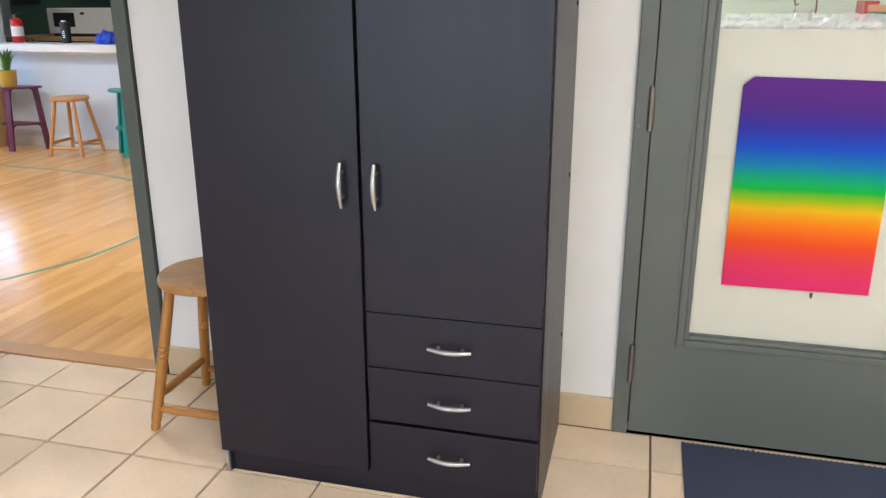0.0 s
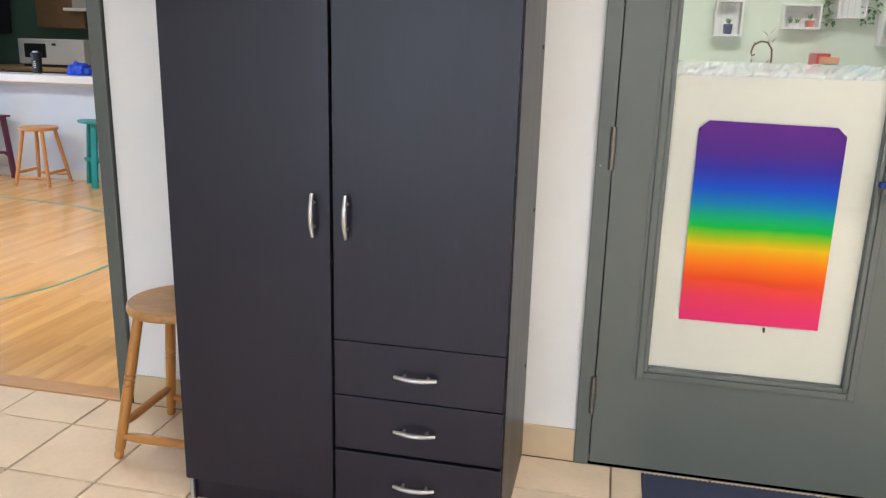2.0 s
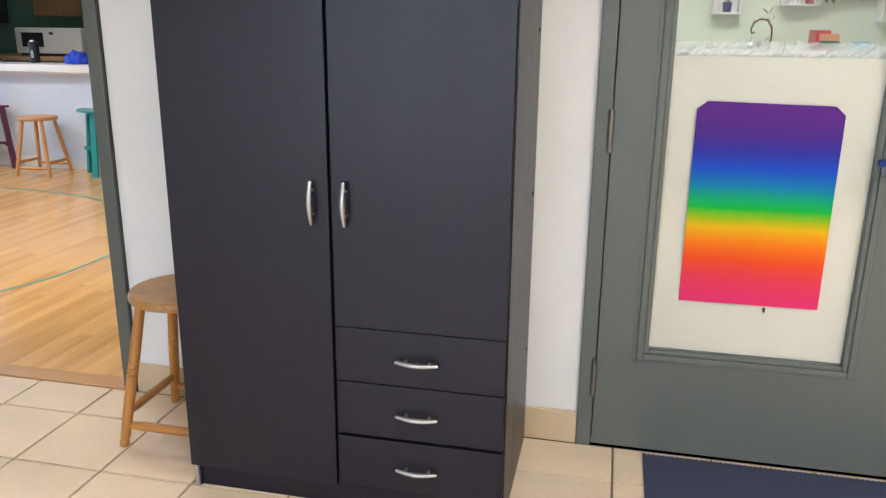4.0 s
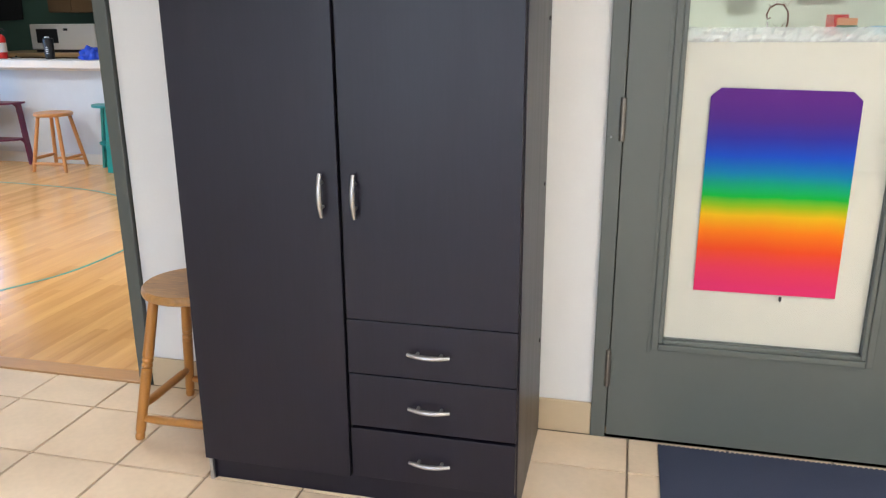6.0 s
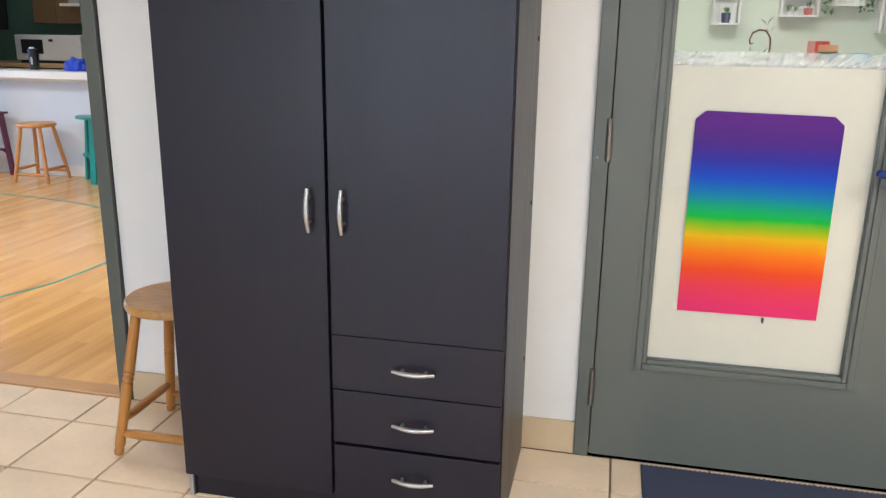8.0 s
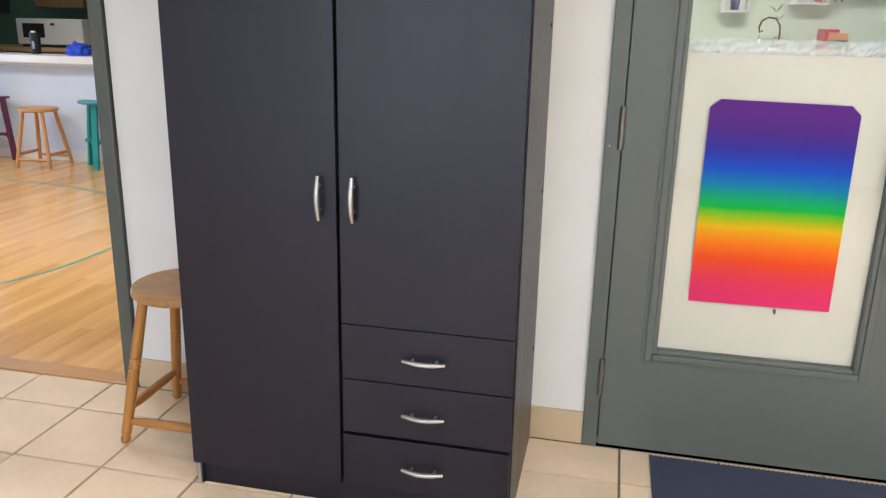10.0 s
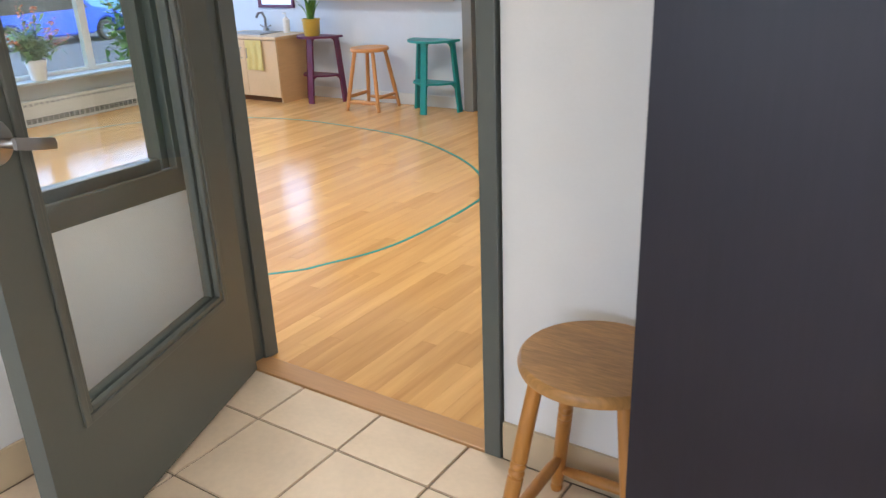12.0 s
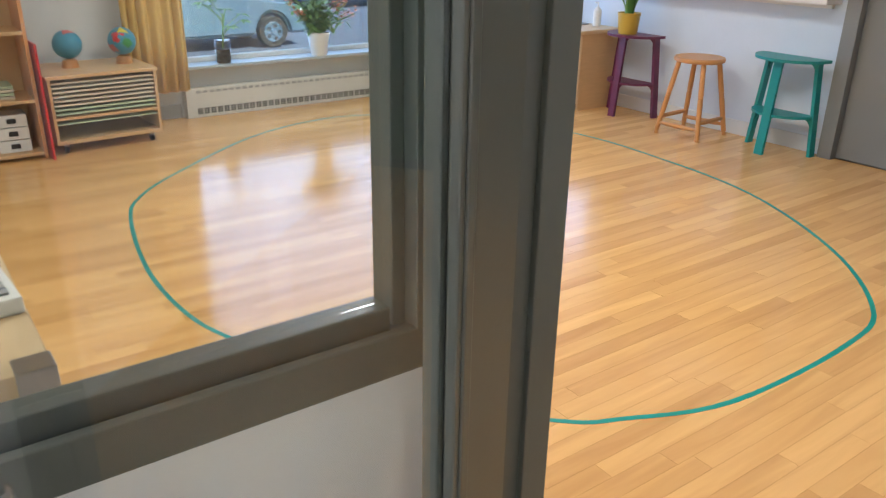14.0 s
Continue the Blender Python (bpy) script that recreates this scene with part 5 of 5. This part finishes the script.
for x, z, s in ((0.03, 0.20, 1.0), (0.05, 0.16, 0.7), (0.02, 0.025, 0.9), (-0.03, 0.15, 0.7)):
    bm = bmesh.new()
    blade(bm, (x, 0, z), (0.6, 0, 1.0), 0.075 * s, 0.028 * s)
    blade(bm, (x, 0, z), (-0.7, 0, 0.7), 0.065 * s, 0.026 * s)
    part("butterfly", bm, BRONZE, bh)
tr = thing("folder_stack", pose(1.567, 5.40, 1.235) @ Matrix.Diagonal((0.8, 1, 1, 1)), "red tray of stacked orange and green folders", "folders")
part("tray", boxes((-0.02, 0.0, -0.1, 0.1, 0, 0.115), (0.0, 0.13, 0.09, 0.1, 0, 0.115), (-0.02, 0.14, -0.1, 0.1, 0, 0.006)), RED, tr)
part("folder", boxes((0.003, 0.14, -0.1, 0.088, 0.006, 0.055), bevel=0.003), BUCKET, tr)
part("folder", boxes((0.003, 0.138, -0.09, 0.088, 0.056, 0.095), bevel=0.003), mat("salmon card", (0.62, 0.27, 0.13), 0.6), tr)
bc = thing("paper_pile", pose(0.95, 5.38, 1.235), "loose white papers on the low bookcase", "papers")
for i in range(4):
    part("sheet", boxes((-0.10 + 0.01 * i, 0.12 + 0.01 * i, -0.1, 0.08, i * 0.006, i * 0.006 + 0.004)), PLASTIC, bc)
bb = thing("small_box", pose(1.82, 5.40, 1.235), "small pale blue box on the low bookcase", "box")
part("carton", boxes((-0.04, 0.04, -0.04, 0.04, 0, 0.04), bevel=0.004), BLUES[4], bb)
part("lid", boxes((-0.042, 0.042, -0.042, 0.042, 0.04, 0.05), bevel=0.003), BLUES[2], bb)

# ---- outside ----
structure("ground", boxes((-260, -7.19, -150, 160, -1.3, -1.0)), GRASS, "grass verge running to the street", "ground")
structure("road", boxes((-60, -15.2, -150, 160, -1.0, -0.994)), ASPHALT, "grey asphalt street", "road")
structure("kerb", boxes((-15.2, -15.05, -150, 160, -1.0, -0.90), bevel=0.01), KERB, "concrete kerb of the street", "kerb")


def car(m, paint, L, H, label, hood=0.9):
    """A parked hatchback: shell, glasshouse, four wheels with arches, lamps and bumper. Local x is forward."""
    e = thing("parked_car", m, label, "car")
    w = 0.83
    prof = [(-L / 2, 0.35), (-L / 2 - 0.02, 0.75), (-L / 2 + 0.12, 0.95), (-L / 2 + 0.45, H - 0.06), (-L / 2 + 1.0, H), (0.15, H - 0.02), (L / 2 - hood - 0.45, 1.02), (L / 2 - 0.35, 0.86), (L / 2 - 0.04, 0.68), (L / 2, 0.45), (L / 2 - 0.06, 0.25)]
    wh = (-L / 2 + 0.78, L / 2 - 0.80)
    low = []
    for cx in (wh[1], wh[0]):
        low += [(cx + 0.36 * math.cos(math.pi * k / 10), 0.25 + 0.42 * math.sin(math.pi * k / 10)) for k in range(11)]
    body = slab(prof + low + [(-L / 2 + 0.05, 0.25)], -w, w, m=pose(0, 0, 0, 90))
    bmesh.ops.recalc_face_normals(body, faces=body.faces)
    bmesh.ops.bevel(body, geom=[ed for ed in body.edges if ed.calc_face_angle(0) > 0.9], offset=0.06, segments=3, affect="EDGES")
    part("body", body, paint, e, smooth=True)
    for s in (-1, 1):
        part("side_window", slab([(-L / 2 + 0.55, 0.98), (-L / 2 + 0.72, H - 0.12), (0.10, H - 0.12), (L / 2 - hood - 0.62, 1.0)], -0.006, 0.006, m=Matrix.Translation((0, s * (w + 0.002), 0)) @ pose(0, 0, 0, 90)), TINT, e)
        part("door_line", boxes((-0.05, -0.04, s * w - 0.004, s * w + 0.004, 0.35, 0.98)), DARK, e)
        part("headlight", slab([(L / 2 - 0.42, 0.70), (L / 2 - 0.40, 0.80), (L / 2 - 0.14, 0.72), (L / 2 - 0.12, 0.62)], -0.006, 0.006, m=Matrix.Translation((0, s * (w - 0.02), 0)) @ pose(0, 0, 0, 90)), PLASTIC, e)
        for cx in wh:
            wl = part("wheel", lathe([(0.2, 0), (0.29, 0.01), (0.305, 0.05), (0.305, 0.16), (0.29, 0.2)], 32, along((cx, s * (w - 0.19), 0.305), (cx, s * (w + 0.2), 0.305))), TYRE, e, smooth=True)
            part("rim", lathe([(0.20, 0), (0.19, 0.012), (0.06, 0.004), (0.05, 0.02)], 24, along((cx, s * (w + 0.006), 0.305), (cx, s * (w + 0.2), 0.305))), SILVER, wl, smooth=True)
            for k in range(5):
                a = 2 * math.pi * k / 5
                part("spoke_gap", rod((cx + 0.125 * math.cos(a), s * (w + 0.008), 0.305 + 0.125 * math.sin(a)), (cx + 0.125 * math.cos(a), s * (w + 0.020), 0.305 + 0.125 * math.sin(a)), 0.038), DARK, wl)
    return e


car(pose(-17.2, 7.45, -0.994, 0, 0, 90), SILVER, 3.9, 1.48, "silver-blue hatchback parked on the street")
car(pose(-23.5, 14.5, -0.994, 0, 0, 90), VANBLUE, 4.6, 2.0, "bright blue van parked across the street", 0.7)


def shrub(m, w, d, h, n, seed, mtl, label):
    e = thing("shrub", m, label, "shrub", "street shrubs")
    rr = random.Random(seed)
    st_ = bmesh.new()
    lf = bmesh.new()
    for i in range(14):
        top = Vector((rr.uniform(-w, w) * 0.8, rr.uniform(-d, d) * 0.8, h * rr.uniform(0.6, 0.95)))
        tube([(rr.uniform(-0.2, 0.2), rr.uniform(-0.2, 0.2), 0), top * 0.5 + Vector((0, 0, 0.1)), top], [0.03, 0.02, 0.008], 6, st_)
    for i in range(n):
        a, b = rr.uniform(0, 6.28), math.acos(rr.uniform(-1, 1))
        k = rr.uniform(0.55, 1.0) * (1 + 0.3 * noise.noise(Vector((math.cos(a) * 2, math.sin(a) * 2, b + seed))))
        c = Vector((w * k * math.sin(b) * math.cos(a), d * k * math.sin(b) * math.sin(a), h * (0.52 + 0.48 * k * math.cos(b))))
        blade(lf, c, (rr.uniform(-1, 1), rr.uniform(-1, 1), rr.uniform(-0.5, 0.5)), rr.uniform(0.10, 0.2), rr.uniform(0.03, 0.07))
    part("stem", st_, UNDER, e)
    part("foliage", lf, mtl, e)
    return e


for i, (x, y, w, h) in enumerate(((-12.0, 9.9, 0.9, 2.2), (-12.6, 11.4, 1.1, 2.6), (-11.6, 12.9, 1.2, 2.4), (-13.2, 14.5, 1.3, 2.8))):
    shrub(pose(x, y, -1.0), w, w, h, 2600, i + 3, PALELEAF, "leafy green shrub on the street verge")
hs = thing("street_building", pose(-34, 5, -1.0), "blue rendered building across the street", "building")
part("wall", boxes((-8, 0, -40, 60, 0, 4.2)), mat("blue render", (0.09, 0.22, 0.46), 0.9, grain=0.1), hs)
part("roof", boxes((-8.3, 0.3, -40.3, 60.3, 4.2, 4.5)), KERB, hs)
for i in range(16):
    for z in (1.0,):
        w_ = part("window", boxes((0, 0.05, -36 + i * 6, -34 + i * 6, z, z + 2)), TINT, hs)
        part("frame", boxes((0.0, 0.08, -36.1 + i * 6, -36.0 + i * 6, z - 0.1, z + 2.1), (0.0, 0.08, -34.0 + i * 6, -33.9 + i * 6, z - 0.1, z + 2.1), (0.0, 0.08, -36.0 + i * 6, -34.0 + i * 6, z - 0.1, z), (0, 0.08, -36.0 + i * 6, -34 + i * 6, z + 2, z + 2.1)), KERB, w_)

# ---- floor pieces ----
hall_floor = tagged(new("floor", None), "cream ceramic tile floor of the hall", "floor", "", "structure")
TX, TY = 0.3128, 0.3125
bmt = bmesh.new()
box(bmt, -0.5, 0.5, -0.5, 0.5, -0.0055, 0.0)
bmesh.ops.bevel(bmt, geom=[ed for ed in bmt.edges if all(v.co.z > -0.001 for v in ed.verts)], offset=0.0045, segments=2, affect="EDGES")
me = mesh_of("tile", bmt, TILE)
R = random.Random(2)
xs = [-2.324] + [0.519 - TX * k for k in range(9, -9, -1) if -2.28 < 0.519 - TX * k < 2.98] + [2.998]
xs = sorted(xs)
ys = sorted([2.689] + [2.483 - TY * k for k in range(0, 16)])
for xa, xb in zip(xs, xs[1:]):
    for ya, yb in zip(ys, ys[1:]):
        ob = new("tile", me)
        ob.parent = hall_floor
        g = 0.0033
        ob.matrix_basis = Matrix.Translation(((xa + xb) / 2, (ya + yb) / 2, R.uniform(-0.0004, 0.0004))) @ Matrix.Diagonal((xb - xa - 2 * g, yb - ya - 2 * g, 1, 1))

wood_floor = tagged(new("floor_classroom", None), "pale oak strip floor of the classroom", "floor", "", "structure")
me = mesh_of("plank", boxes((-0.5, 0.5, -0.5, 0.5, -0.013, 0.0)), OAK)
BW = 0.0635
rest = bmesh.new()
n_planks = 0
x = -7.04
while x < -0.92:
    start = 2.775 if x > -2.47 else -0.49
    y = start - R.uniform(0, 0.8) if start > 0 else start
    while y < 6.765:
        L = R.uniform(0.55, 1.45)
        a, b = max(y, start), min(y + L, 6.765)
        y += L
        if b - a < 0.02:
            continue
        near = -4.25 < x < -1.25 and a > 2.6 and a < 5.6
        if near and n_planks < 300:
            n_planks += 1
            ob = new("plank", me)
            ob.parent = wood_floor
            ob.matrix_basis = Matrix.Translation((x + BW / 2, (a + b) / 2, 0)) @ Matrix.Diagonal((BW - 0.0007, b - a - 0.0008, 1, 1))
        else:
            v = [rest.verts.new((px, py, 0)) for px, py in ((x + 0.0003, a + 0.0004), (x + BW - 0.0004, a + 0.0004), (x + BW - 0.0004, b - 0.0004), (x + 0.0003, b - 0.0004))]
            w_ = [rest.verts.new(q.co - Vector((0, 0, 0.013))) for q in v]
            rest.faces.new(v)
            for i in range(4):
                rest.faces.new((v[i], w_[i], w_[(i + 1) % 4], v[(i + 1) % 4]))
    x += BW
ob = part("strip_flooring", rest, OAK_REST, wood_floor, "pale oak strips further off")
ob["kind"] = "stuff"
